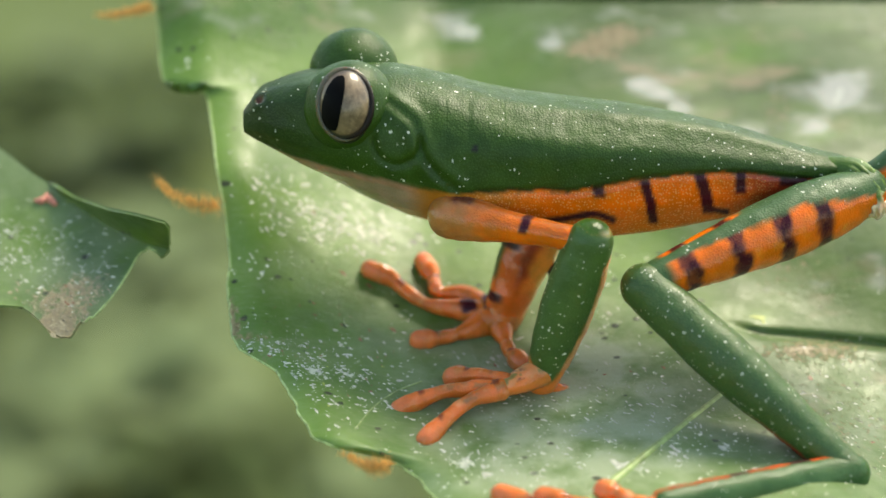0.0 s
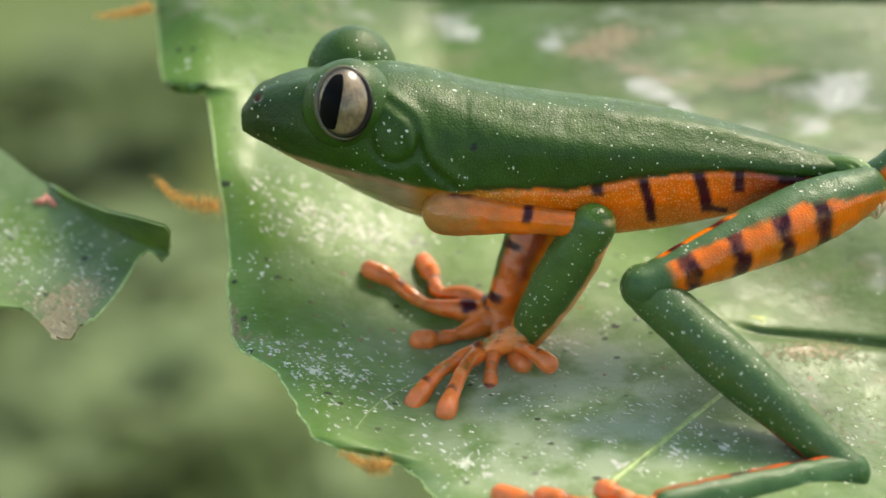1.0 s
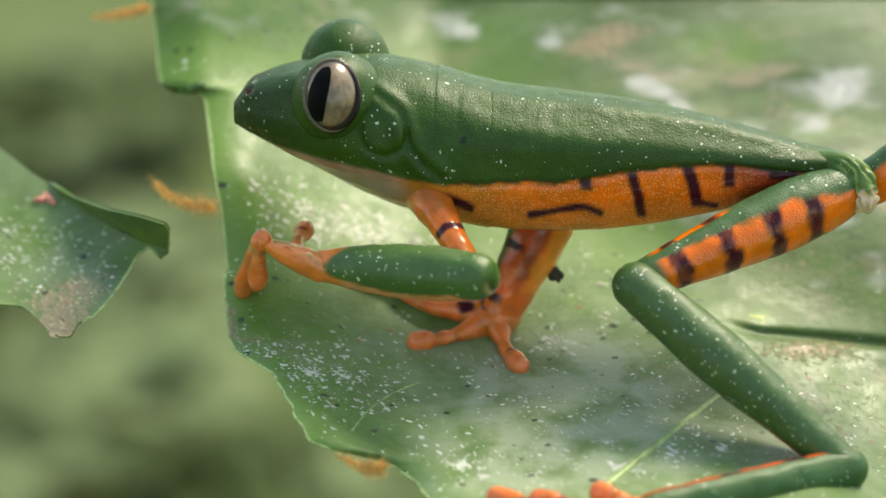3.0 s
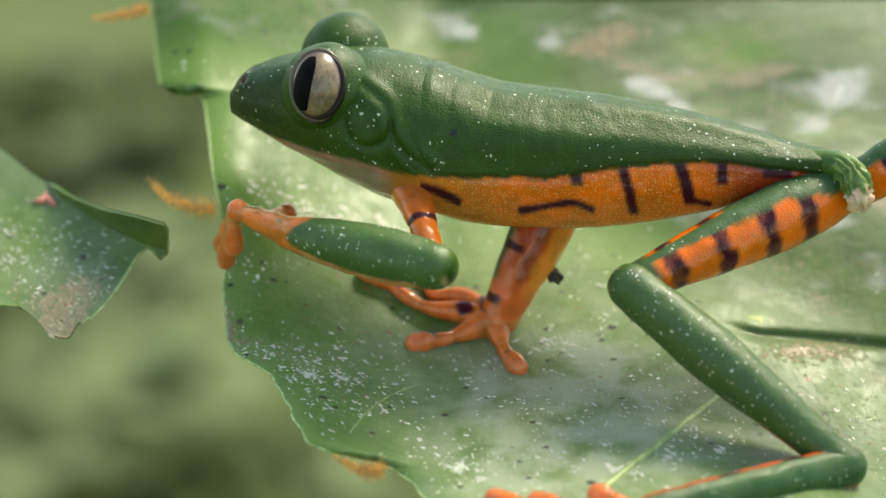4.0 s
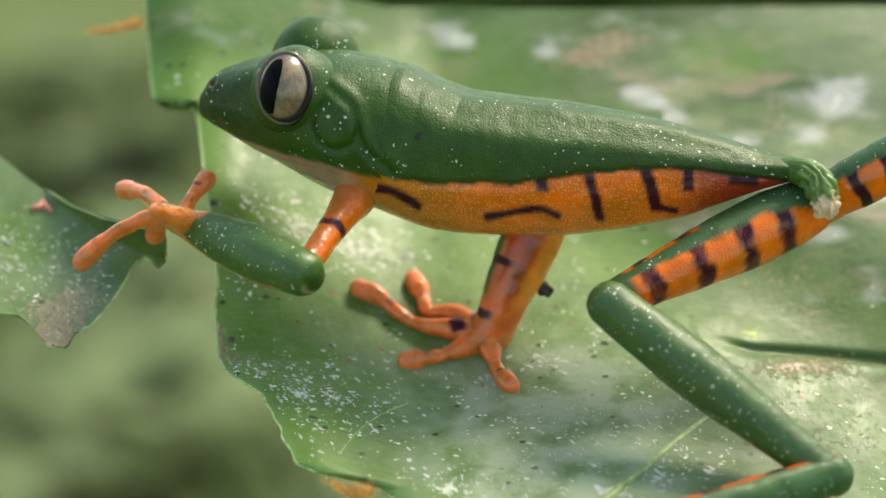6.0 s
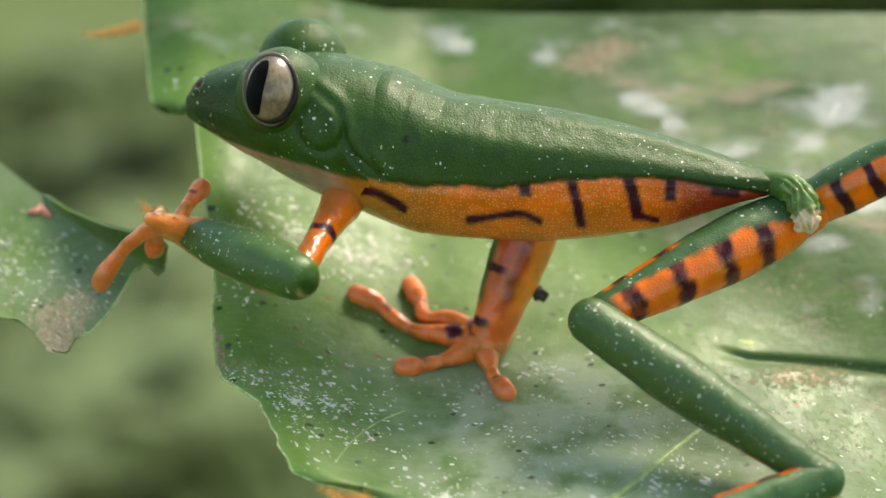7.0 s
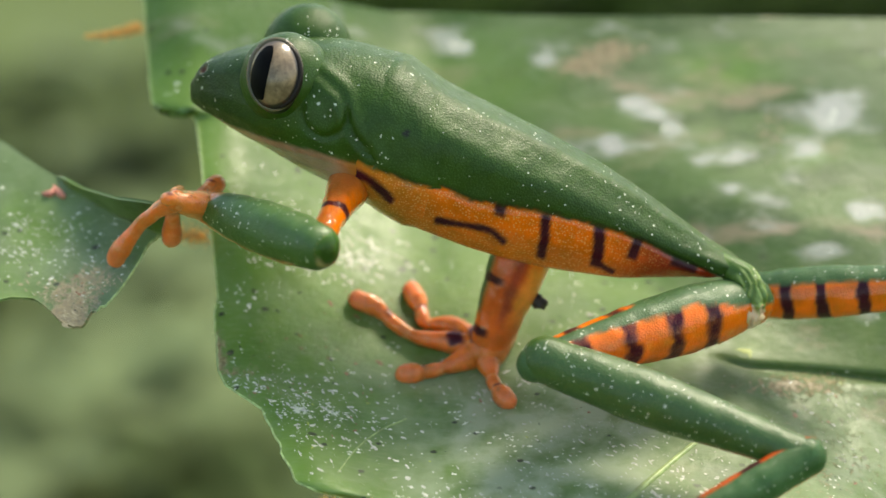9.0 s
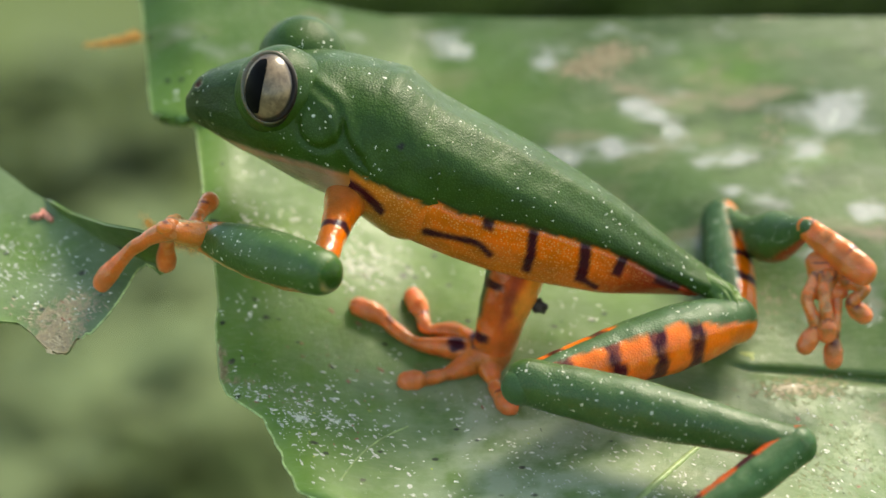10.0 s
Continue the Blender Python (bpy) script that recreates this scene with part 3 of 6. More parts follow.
# ---- the frog ----
GREEN, DEEP, ORANGE, AMBER = (0.022, 0.067, 0.0018), (0.014, 0.042, 0.0015), (0.85, 0.165, 0.004), (0.5, 0.2, 0.025)
BAR, CREAM, FLESH, RED = (0.05, 0.004, 0.011), (0.42, 0.28, 0.18), (0.8, 0.21, 0.035), (0.36, 0.035, 0.01)
ROLL = radians(17)            # the frog leans its back towards the lens
TOP = ([433, 440, 448, 460, 500, 540, 600, 650, 700, 760, 830, 900, 1000, 1100, 1200, 1280, 1350, 1420, 1470, 1500, 1512],
       [200, 182, 166, 151, 132, 119, 112, 108, 109, 121, 139, 154, 167, 179, 197, 216, 236, 257, 268, 275, 288])
LOW = ([433, 440, 460, 500, 540, 580, 640, 700, 740, 780, 850, 920, 1020, 1090, 1150, 1200, 1300, 1380, 1430, 1480, 1512],
       [230, 241, 250, 271, 292, 313, 346, 373, 387, 396, 411, 419, 421, 418, 411, 403, 382, 352, 334, 322, 305])
WIDE = ([433, 440, 460, 500, 540, 600, 650, 700, 800, 900, 1000, 1100, 1200, 1300, 1400, 1480, 1512],
        [12, 34, 62, 88, 108, 134, 148, 152, 148, 142, 134, 120, 102, 82, 62, 48, 26])
LINE = ([433, 440, 470, 520, 600, 700, 760, 830, 900, 960, 1000, 1060, 1120, 1200, 1300, 1400, 1520],
        [236, 240, 256, 278, 303, 326, 340, 347, 345, 341, 346, 336, 323, 314, 310, 318, 330])


def smooth_interp(x, table):
    """The table's values at x, rounded over its corners."""
    xs, ys = table
    return sum(w * np.interp(x + o, xs, ys) for o, w in ((-16, 0.12), (-8, 0.22), (0, 0.32), (8, 0.22), (16, 0.12)))


def lay(colour, over, f):
    f = np.clip(f, 0, 1)[..., None]
    return colour * (1 - f) + np.asarray(over) * f


def body_paint(p, z_near, chest):
    """Colour of the trunk at rest: green back, orange flank with dark bars, pale throat."""
    x, y = p[..., 0] + 784, 441 - z_near
    wob = (5 * rough(p, 0.03) + 2.5 * rough(p, 0.11)) * (0.3 + 0.7 * step(760, 860, x))
    below = y - np.interp(x, *LINE) + wob
    col = np.zeros(p.shape) + np.asarray(GREEN)
    # snout: a deeper green of its own, with its shade put into the colour
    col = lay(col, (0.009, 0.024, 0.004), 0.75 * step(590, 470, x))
    # the same for the snout; the back's shaded lower side is painted in too
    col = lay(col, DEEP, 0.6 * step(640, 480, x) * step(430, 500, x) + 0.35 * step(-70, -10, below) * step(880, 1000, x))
    flank = np.zeros(p.shape) + np.asarray(ORANGE)
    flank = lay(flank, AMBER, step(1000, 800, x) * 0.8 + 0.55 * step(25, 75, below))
    # red groin, spread forward to paint the shade that lies there
    flank = lay(flank, RED, step(1230, 1370, x))
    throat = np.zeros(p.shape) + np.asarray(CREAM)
    # shade under the throat, put into its colour
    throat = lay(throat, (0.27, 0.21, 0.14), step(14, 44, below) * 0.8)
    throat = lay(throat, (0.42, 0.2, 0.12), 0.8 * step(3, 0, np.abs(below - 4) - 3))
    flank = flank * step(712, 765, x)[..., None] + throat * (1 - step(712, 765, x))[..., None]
    bars = np.zeros(x.shape)
    for cx, y0, y1, lean, w in ((1140, 322, 396, 0.28, 9), (1236, 308, 378, 0.3, 11), (1300, 306, 344, 0.0, 10), (1052, 326, 352, 0.2, 10), (1395, 300, 330, 0.0, 26)):
        u = np.abs(x - cx - lean * (y - (y0 + y1) / 2) + wob * 0.6) - w
        bars = np.maximum(bars, step(4, -3, u) * step(y0 - 5, y0 + 3, y) * step(y1 + 6, y1 - 3, y))
    for pts, w in ((((957, 395), (1000, 388), (1045, 381), (1077, 391)), 6), (((752, 374), (780, 366), (806, 366), (832, 374), (856, 384)), 8 * chest - 9 * (1 - chest)), (((1240, 366), (1262, 374), (1280, 376)), 6)):
        c = curve_through(pts, 40)
        dist = np.min(np.hypot(x[..., None] - c[:, 0], y[..., None] - c[:, 1]), -1)
        bars = np.maximum(bars, step(w + 3, w - 3, dist + wob * 0.4))
    flank = lay(flank, BAR, bars)
    f = step(-3, 3, below)
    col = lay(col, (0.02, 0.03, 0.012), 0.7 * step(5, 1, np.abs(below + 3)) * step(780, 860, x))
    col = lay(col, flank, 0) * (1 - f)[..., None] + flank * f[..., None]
    col = lay(col, (0.01, 0.012, 0.008), step(7, 4, np.hypot((x - 838) * 0.8, y - 271)))
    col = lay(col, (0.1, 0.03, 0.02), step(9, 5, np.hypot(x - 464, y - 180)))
    green = 1 - f
    grain = f * step(760, 860, x) * step(1420, 1240, x) * (1 - bars)
    return np.concatenate([col, green[..., None]], -1), grain


def body_relief(x, y, near):
    """How far the skin stands out: ear disc, folds, nostril, creases."""
    ear = np.hypot(x - 706, (y - 258) * 1.0)
    out = 3.5 * step(44, 30, ear) - 8 * np.exp(-((ear - 40) / 5) ** 2) * step(235, 262, y)
    fold = np.min(np.hypot(x[..., None] - (c := curve_through(((690, 190), (728, 222), (745, 262), (762, 300), (805, 338)), 50))[:, 0], y[..., None] - c[:, 1]), -1)
    out += 5 * np.exp(-((fold - 13) / 11) ** 2) - 6 * np.exp(-(fold / 5) ** 2) * step(250, 290, y)
    nos = np.hypot(x - 464, y - 180)
    out += 3 * np.exp(-((nos - 12) / 6) ** 2) - 14 * np.exp(-(nos / 6.5) ** 2)
    out -= 1.5 * np.exp(-((x - 828) / 2.5) ** 2) * step(180, 200, y) * step(268, 255, y)
    lip = y - np.interp(x, *LINE)
    out += 3 * np.exp(-((lip - 6) / 7) ** 2) * step(760, 720, x) - 5 * np.exp(-(lip / 4) ** 2) * step(800, 860, x)
    return out * near


RIDGE = ([433, 500, 560, 700, 830, 900, 1000, 1100, 1200, 1300, 1400, 1512], [196, 178, 172, 205, 236, 250, 263, 271, 279, 289, 297, 298])


def section(x, ridge, a):
    """Outline of the trunk across x as radii at the angles a: flat crown and steep cheeks on the head, a back like a low roof over steep flanks further on."""
    head = float(step(640, 540, x))
    tail = float(step(800, 960, x))
    rz = min(max(ridge, 0.12), 0.75)
    forms = ((head, ((0, 1), (0.6, 0.94), (0.9, 0.66), (1.0, 0.0), (0.97, -0.4), (0.6, -0.85), (0, -1))),
             (tail, ((0, 1), (0.45, 0.88 * (1 - rz) + rz), (0.96, rz), (1.0, rz - 0.2), (0.98, -0.35), (0.66, -0.84), (0, -1))))
    out = (1 - head - tail) * (np.abs(np.cos(a)) ** 2.25 + np.abs(np.sin(a)) ** 2.25) ** (-1 / 2.25)
    for weight, pts in forms:
        if weight > 0:
            p = np.array(pts, float)
            t = np.linspace(0, len(p) - 1, 200)
            y, z = np.interp(t, np.arange(len(p)), p[:, 0]), np.interp(t, np.arange(len(p)), p[:, 1])
            ang, rad = np.arctan2(z, y)[::-1], np.hypot(y, z)[::-1]
            lean = np.arctan2(np.sin(a), np.abs(np.cos(a)))
            out = out + weight * sum(w * np.interp(np.clip(lean + o, -1.57, 1.57), ang, rad) for o, w in ((-0.14, 0.1), (-0.07, 0.22), (0, 0.36), (0.07, 0.22), (0.14, 0.1)))
    return out


def body_piece(name, x0, x1, round0, round1, pivot, m=132):
    """A length of the trunk from x0 to x1, closed by a round end of the given length at either side."""
    mid = np.arange(x0, x1 + 0.1, 4.0)
    ph = np.linspace(0.05, math.pi / 2, 12, endpoint=False)
    x = np.concatenate([x0 - np.cos(ph) * round0, mid, x1 + np.cos(ph[::-1]) * round1])
    k = np.concatenate([0.99 * np.sin(ph), np.ones(len(mid)), 0.99 * np.sin(ph[::-1])])
    # ends keep the section of the joint
    xs = np.clip(x, x0, x1) if round0 and round1 else np.where(x < x0, x0, x) if round0 else np.where(x > x1, x1, x)
    top, low, b = smooth_interp(xs, TOP), smooth_interp(xs, LOW), smooth_interp(xs, WIDE)
    half = (low - top) / 2
    h = np.sqrt(np.maximum(half ** 2 - (b * math.sin(ROLL)) ** 2, (0.35 * half) ** 2)) / math.cos(ROLL)
    zc = 441 - (top + low) / 2
    a = np.linspace(0, 2 * math.pi, m, endpoint=False)
    radius = np.array([section(u, (441 - r - c + 0.95 * w * math.sin(ROLL)) / (g * math.cos(ROLL)), a) for u, r, c, w, g in zip(xs, smooth_interp(xs, RIDGE), zc, b, h)])
    ca = np.cos(a)
    yy = -b[:, None] * radius * ca
    zz = h[:, None] * radius * np.sin(a)
    # every ring fills the height from its lower to its upper outline
    s, c = math.sin(ROLL), math.cos(ROLL)
    tall = yy * s + zz * c
    fit = (2 * half / (tall.max(1) - tall.min(1)))[:, None]
    drop = ((441 - top) - tall.max(1) * fit[:, 0] - zc)[:, None]
    yy, zz = yy * k[:, None] * fit ** 0.5, zz * k[:, None]
    px = np.broadcast_to(x[:, None], yy.shape)
    near_z = (-np.abs(yy) * s + zz * c) * fit + drop * k[:, None] + zc[:, None]
    rel = body_relief(px, 441 - near_z, step(0.15, 0.4, np.abs(ca))[None, :] * k[:, None])
    grow = 1 + rel / np.maximum(np.hypot(yy, zz), 20)
    yy, zz = yy * grow, zz * grow
    P = np.stack([px - 784, yy * c - zz * s, (yy * s + zz * c) * fit + drop * k[:, None] + zc[:, None]], -1)
    lump = rough(P, 0.02, 7) * 2.6 + rough(P, 0.06, 3) * 1.3
    P[..., 1] += lump * np.sign(-ca)[None, :] * 0.8
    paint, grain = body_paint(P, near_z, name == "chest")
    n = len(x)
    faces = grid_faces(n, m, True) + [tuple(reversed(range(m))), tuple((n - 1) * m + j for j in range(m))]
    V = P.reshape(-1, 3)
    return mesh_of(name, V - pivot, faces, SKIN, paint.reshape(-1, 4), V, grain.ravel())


def ball(c, r, n=40, m=64, squash=(1, 1, 1)):
    """A ball about c whose poles point to and from the lens."""
    a = np.linspace(0.03, math.pi - 0.03, n)
    b = np.linspace(0, 2 * math.pi, m, endpoint=False)
    P = np.stack([np.sin(a)[:, None] * np.cos(b), -np.cos(a)[:, None] + 0 * b, np.sin(a)[:, None] * np.sin(b)], -1)
    faces = grid_faces(n, m, True, flip=True) + [tuple(range(m)), tuple((n - 1) * m + j for j in reversed(range(m)))]
    return (np.asarray(c) + P * r * np.asarray(squash)).reshape(-1, 3), faces, P.reshape(-1, 3)


def flip_side(p, zc):
    """The mirror place on the frog's other side, across its leaning middle plane."""
    x, y, z = p[0], p[1], p[2] - zc
    s, c = math.sin(ROLL), math.cos(ROLL)
    u, w = y * c + z * s, -y * s + z * c
    return np.array([x, -u * c - w * s, -u * s + w * c + zc])


def plain_paint(n, colour, green=0.0):
    return np.tile(np.array([*colour, green]), (n, 1))


def build_head(frog):
    pivot = spot(790, 235)
    head = part_of("head", body_piece("head", 433, 790, 2, 105, pivot), frog, "smooth green head with a pale throat", at(*pivot))
    zc = 441 - 221.0
    lid_near, eye_near = spot(620, 188, -96), spot(613, 187, -137)
    for lid, eye, side in ((lid_near, eye_near, -1), (flip_side(lid_near, zc), flip_side(eye_near, zc), 1)):
        v, f, q = ball(lid + np.array((0, 0, 10 + 12 * side)), 78, squash=(1.03, 1.0, 1.04))
        v = v + (rough(v, 0.03) * 1.6)[:, None] * q
        part_of("eyelid", mesh_of("eyelid", v - pivot, f, SKIN, plain_paint(len(v), GREEN, 1), v, np.zeros(len(v))), head)
        v, f, q = ball(eye, 58, 60, 96, (0.86, 1, 1.14))
        r = np.hypot(q[:, 0], q[:, 2]) * np.where(q[:, 1] * side > 0, 1, 5)
        rim = step(0.79, 0.84, r + 0.05 * q[:, 0] - 0.03 * q[:, 2])
        # shade of the upper lid, painted over the top of the eye
        rim = np.maximum(rim, 0.8 * step(0.55, 0.95, q[:, 2] - 0.15 * q[:, 0]))
        part_of("eyeball", mesh_of("eyeball", v - pivot, f, IRIS, np.stack([rim, rim, rim, rim], -1), v), head, "pale iris with a dark rim and painted lid shade")
        # dark lid margin, broader behind and below
        B = np.linspace(0, 2 * math.pi, 72, endpoint=False)
        T = np.linspace(0, 2 * math.pi, 12, endpoint=False)
        thick = 2.2 + 6.0 * np.maximum(np.cos(B + 0.15), 0) ** 1.3
        rad = 1 + thick[:, None] * np.cos(T)[None] / 52
        ring = np.stack([42.5 * rad * np.cos(B)[:, None], side * (27 + 0.8 * thick[:, None] * np.sin(T)[None]), 56 * rad * np.sin(B)[:, None]], -1) + eye
        ring = np.concatenate([ring, ring[:1]]).reshape(-1, 3)
        part_of("lid_margin", mesh_of("lid_margin", ring - pivot, grid_faces(73, 12, True, flip=side < 0), MARGIN), head, "dark margin of the eye")
        # pale rim of the lid
        pale = 4.2 - 1.6 * np.cos(B + 0.6)
        rad = pale[:, None] * np.cos(T)[None]
        lip = np.stack([(46 + rad) * np.cos(B)[:, None], side * (23 + 1.1 * pale[:, None] * np.sin(T)[None]), (59.5 + rad) * np.sin(B)[:, None]], -1) + eye
        lip = np.concatenate([lip, lip[:1]]).reshape(-1, 3)
        part_of("lid_rim", mesh_of("lid_rim", lip - pivot, grid_faces(73, 12, True, flip=side < 0), SKIN, plain_paint(len(lip), (0.12, 0.105, 0.065), 0.15), lip, np.zeros(len(lip))), head, "pale grey rim of the lid")
        # pupil: a D-shaped patch on the ball, its straight edge behind
        R = np.linspace(0, 1, 14)
        B = np.linspace(0, 2 * math.pi, 56, endpoint=False)
        w = np.where(np.cos(B) > 0, 0.2 * np.abs(np.cos(B)) ** 0.5 * np.sign(np.cos(B)), 0.51 * np.cos(B)) + 0.17 * np.sin(B) - 0.05 * np.sin(B) ** 4 * np.sign(np.sin(B))
        X = -0.27 + R[:, None] * w[None]
        Z = 0.02 + R[:, None] * (np.sin(B) * 0.7)[None]
        Y = side * np.sqrt(np.maximum(1 - X ** 2 - Z ** 2, 0.02))
        pv = (eye + np.stack([X * 0.86, Y, Z * 1.14], -1) * 58.6).reshape(-1, 3)
        part_of("pupil", mesh_of("pupil", pv - pivot, grid_faces(14, 56, True, flip=side < 0), PUPIL), head, "black upright pupil")
    MOVERS["head"] = head


def build_trunk(frog):
    pivot = spot(790, 235)
    MOVERS["chest"] = part_of("chest", body_piece("chest", 790, 890, 100, 100, pivot), frog, "green back over an amber flank", at(*pivot))
    pivot = spot(890, 262)
    trunk = part_of("trunk", body_piece("trunk", 890, 1506, 100, 8, pivot), frog, "green back and orange flank with dark bars", at(*pivot))
    MOVERS["trunk"] = trunk
    # pleated skin of the rump and the pale vent
    c = curve_through(np.array([spot(1466, 296, -22), spot(1510, 306, -36), spot(1538, 334, -50), spot(1548, 366, -58)]), 50)
    v, f, s, a = tube(c, np.interp(np.linspace(0, 1, 50), [0, 0.3, 0.7, 1], [20, 25, 28, 20]), 60)
    cen = np.repeat(c, 60, 0)
    core = np.vstack([np.repeat(c[:1], 7 * 60, 0), cen, np.repeat(c[-1:], 7 * 60, 0)])
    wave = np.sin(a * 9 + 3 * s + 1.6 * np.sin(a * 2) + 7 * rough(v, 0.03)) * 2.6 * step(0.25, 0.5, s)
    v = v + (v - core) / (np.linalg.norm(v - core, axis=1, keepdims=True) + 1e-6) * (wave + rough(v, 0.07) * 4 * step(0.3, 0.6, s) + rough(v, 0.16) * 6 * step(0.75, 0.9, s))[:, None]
    # crests lighter, folds darker: the shade between pleats is in the colour
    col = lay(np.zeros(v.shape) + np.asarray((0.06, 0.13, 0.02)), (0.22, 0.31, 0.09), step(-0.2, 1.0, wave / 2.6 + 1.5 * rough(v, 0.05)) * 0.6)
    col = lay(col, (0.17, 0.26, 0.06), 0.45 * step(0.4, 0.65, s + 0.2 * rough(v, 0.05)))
    col = lay(col, (0.72, 0.52, 0.32), step(0.88, 0.95, s + 0.1 * rough(v, 0.08)))
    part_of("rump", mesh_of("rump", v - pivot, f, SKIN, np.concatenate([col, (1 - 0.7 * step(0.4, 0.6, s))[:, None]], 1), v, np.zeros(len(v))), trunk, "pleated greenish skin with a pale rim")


def limb(name, frog, key, length, radii, painter, label="", bend=(0, 0), flat=1.0, m=48, n=90, side_bend=0.0, lumps=1.0):
    """A limb along its own x axis, dorsal side up; painter gives its colours from the run and the angle."""
    s = np.linspace(0, 1, n)
    c = np.stack([s * length, side_bend * np.sin(s * math.pi), bend[0] * np.sin(s * math.pi) + bend[1] * s ** 2], -1)
    r = np.interp(s, np.linspace(0, 1, len(radii)), radii)
    r = np.convolve(np.pad(r, 5, "edge"), np.ones(11) / 11, "valid")
    v, f, run, a = tube(c, r, m, flat=flat)
    seed = sum(ord(ch) for ch in key) * 1.7
    v = v + (rough(v, 0.035, seed) * 1.6 * lumps + rough(v, 0.11, seed) * 0.6)[:, None] * np.stack([0 * a, np.cos(a), np.sin(a)], -1)
    wob = rough(v, 0.05, seed) * 0.35 + rough(v, 0.15, seed) * 0.12
    col, green, grain = painter(run, a, wob)
    rest = v + np.array([seed * 13 % 700, 300, seed * 7 % 500])
    ob = part_of(name, mesh_of(name, v, f, SKIN, np.concatenate([col, green[:, None]], 1), rest, grain), frog, label)
    MOVERS[key] = ob
    return ob


def all_of(colour, n):
    return np.zeros((n, 3)) + np.asarray(colour)


def bars_on(run, wob, centres, width):
    return np.max([step(width + 0.012, width - 0.012, np.abs(run - c + 0.06 * wob)) for c in centres], 0)


def thigh_paint(run, a, wob):
    """Orange with four bars, a green strip along the upper side."""
    face, up = np.cos(a), np.sin(a)
    col = all_of(ORANGE, len(run))
    bar = bars_on(run, wob, (0.262, 0.435, 0.63, 0.83), 0.034) * step(-0.9, -0.6, face)
    col = lay(col, (0.75, 0.3, 0.04), 0.5 * step(0.05, 0.3, wob))
    col = lay(col, BAR, bar * (0.8 + 0.2 * step(-0.2, 0.1, wob)))
    strip = step(0.46, 0.56, up + 0.22 * wob + 0.1 * step(0.4, 0.1, run) - 0.12 * step(0.5, 0.9, run)) * step(-0.3, -0.12, face - 0.1 * step(0.5, 0.9, run))
    strip = strip * step(0.97, 0.93, up)
    strip = np.maximum(strip, step(-0.1, 0.05, up + 0.2 * wob - 2.0 * run + 0.12))
    strip = np.maximum(strip, step(0.88, 0.93, run))
    col = lay(col, (0.045, 0.105, 0.034), strip)
    return col, strip * 0.9, 0.08 * (1 - strip)


def shank_paint(run, a, wob):
    col = all_of((0.034, 0.094, 0.014), len(run))
    low = step(-0.8, -0.95, np.sin(a) + 0.1 * wob) * step(0.55, 0.8, run)
    inner = step(0.55, 0.75, np.cos(a))
    o = np.maximum(low, inner)
    return lay(col, RED, o), (1 - o) * 0.95, 1.0 - o


def tarsus_paint(run, a, wob):
    """Green below and on the face, a red-orange upper edge with bars."""
    up = np.sin(a)
    col = all_of((0.04, 0.105, 0.03), len(run))
    o = step(0.93, 0.97, up + 0.08 * wob)
    orange = lay(all_of((0.5, 0.075, 0.01), len(run)), BAR, bars_on(run, wob, (0.28, 0.62), 0.06))
    col = lay(col, orange, 0) * (1 - o)[:, None] + orange * o[:, None]
    rim = step(-0.8, -0.9, up)
    col = lay(col, FLESH, rim)
    return col, 0.7 * np.maximum((1 - o) * (1 - rim), 0.6), 0 * run


def upper_arm_paint(run, a, wob):
    col = all_of(ORANGE, len(run))
    col = lay(col, (0.42, 0.19, 0.06), 0.85 * step(0.42, 0.0, run + 0.3 * wob))
    col = lay(col, (0.3, 0.09, 0.02), 0.6 * step(0.45, 0.9, np.sin(a) + 0.6 * wob))
    col = lay(col, BAR, 0.8 * step(0.1, 0.05, np.abs(run - 0.1)) * step(0.55, 0.8, np.sin(a) + 0.5 * wob))
    col = lay(col, BAR, bars_on(run, wob, (0.56,), 0.028) * step(-0.75, -0.4, np.sin(a) + 0.3 * np.cos(a)))
    return col, 0 * run, 0.1 + 0 * run


def forearm_paint(run, a, wob):
    """A broad green patch with a cream seam, flesh-orange underneath and at the wrist."""
    up = np.sin(a)
    col = all_of(FLESH, len(run))
    patch = step(-0.66, -0.54, up + 0.15 * wob - 0.3 * step(0.35, 0.9, run) + 0.5 * step(0.12, -0.05, run)) * step(0.98, 0.93, run + 0.2 * (up - 0.25) ** 2 + 0.06 * wob)
    seam = step(-0.84, -0.7, up + 0.15 * wob) * step(0.9, 0.8, run) * (1 - patch)
    col = lay(col, (0.66, 0.32, 0.14), seam * 0.8)
    col = lay(col, (0.042, 0.11, 0.014), patch)
    tip = step(-0.085, -0.095, run + 0.02 * wob)
    patch = patch * (1 - tip)
    col = lay(col, (0.6, 0.42, 0.22), 0.7 * step(0.009, 0.005, np.abs(run + 0.1 + 0.02 * wob)) * step(0.3, -0.5, up))
    col = lay(col, (0.03, 0.08, 0.008), step(-0.104, -0.11, run))
    return col, patch, 1.0 * patch


def palm_paint(run, a, wob):
    col = all_of((0.82, 0.22, 0.04), len(run))
    col = lay(col, (0.8, 0.36, 0.16), 0.5 * step(0.0, 0.4, np.sin(a) + 2.5 * wob))
    col = lay(col, (0.16, 0.22, 0.07), 0.75 * step(0.07, 0.14, wob) * step(0.1, 0.5, np.sin(a)))
    col = lay(col, BAR, 0.8 * step(-0.06, -0.13, wob) * step(0.2, 0.6, np.sin(a)) * step(0.4, 0.6, run))
    return col, 0 * run, 0 * run


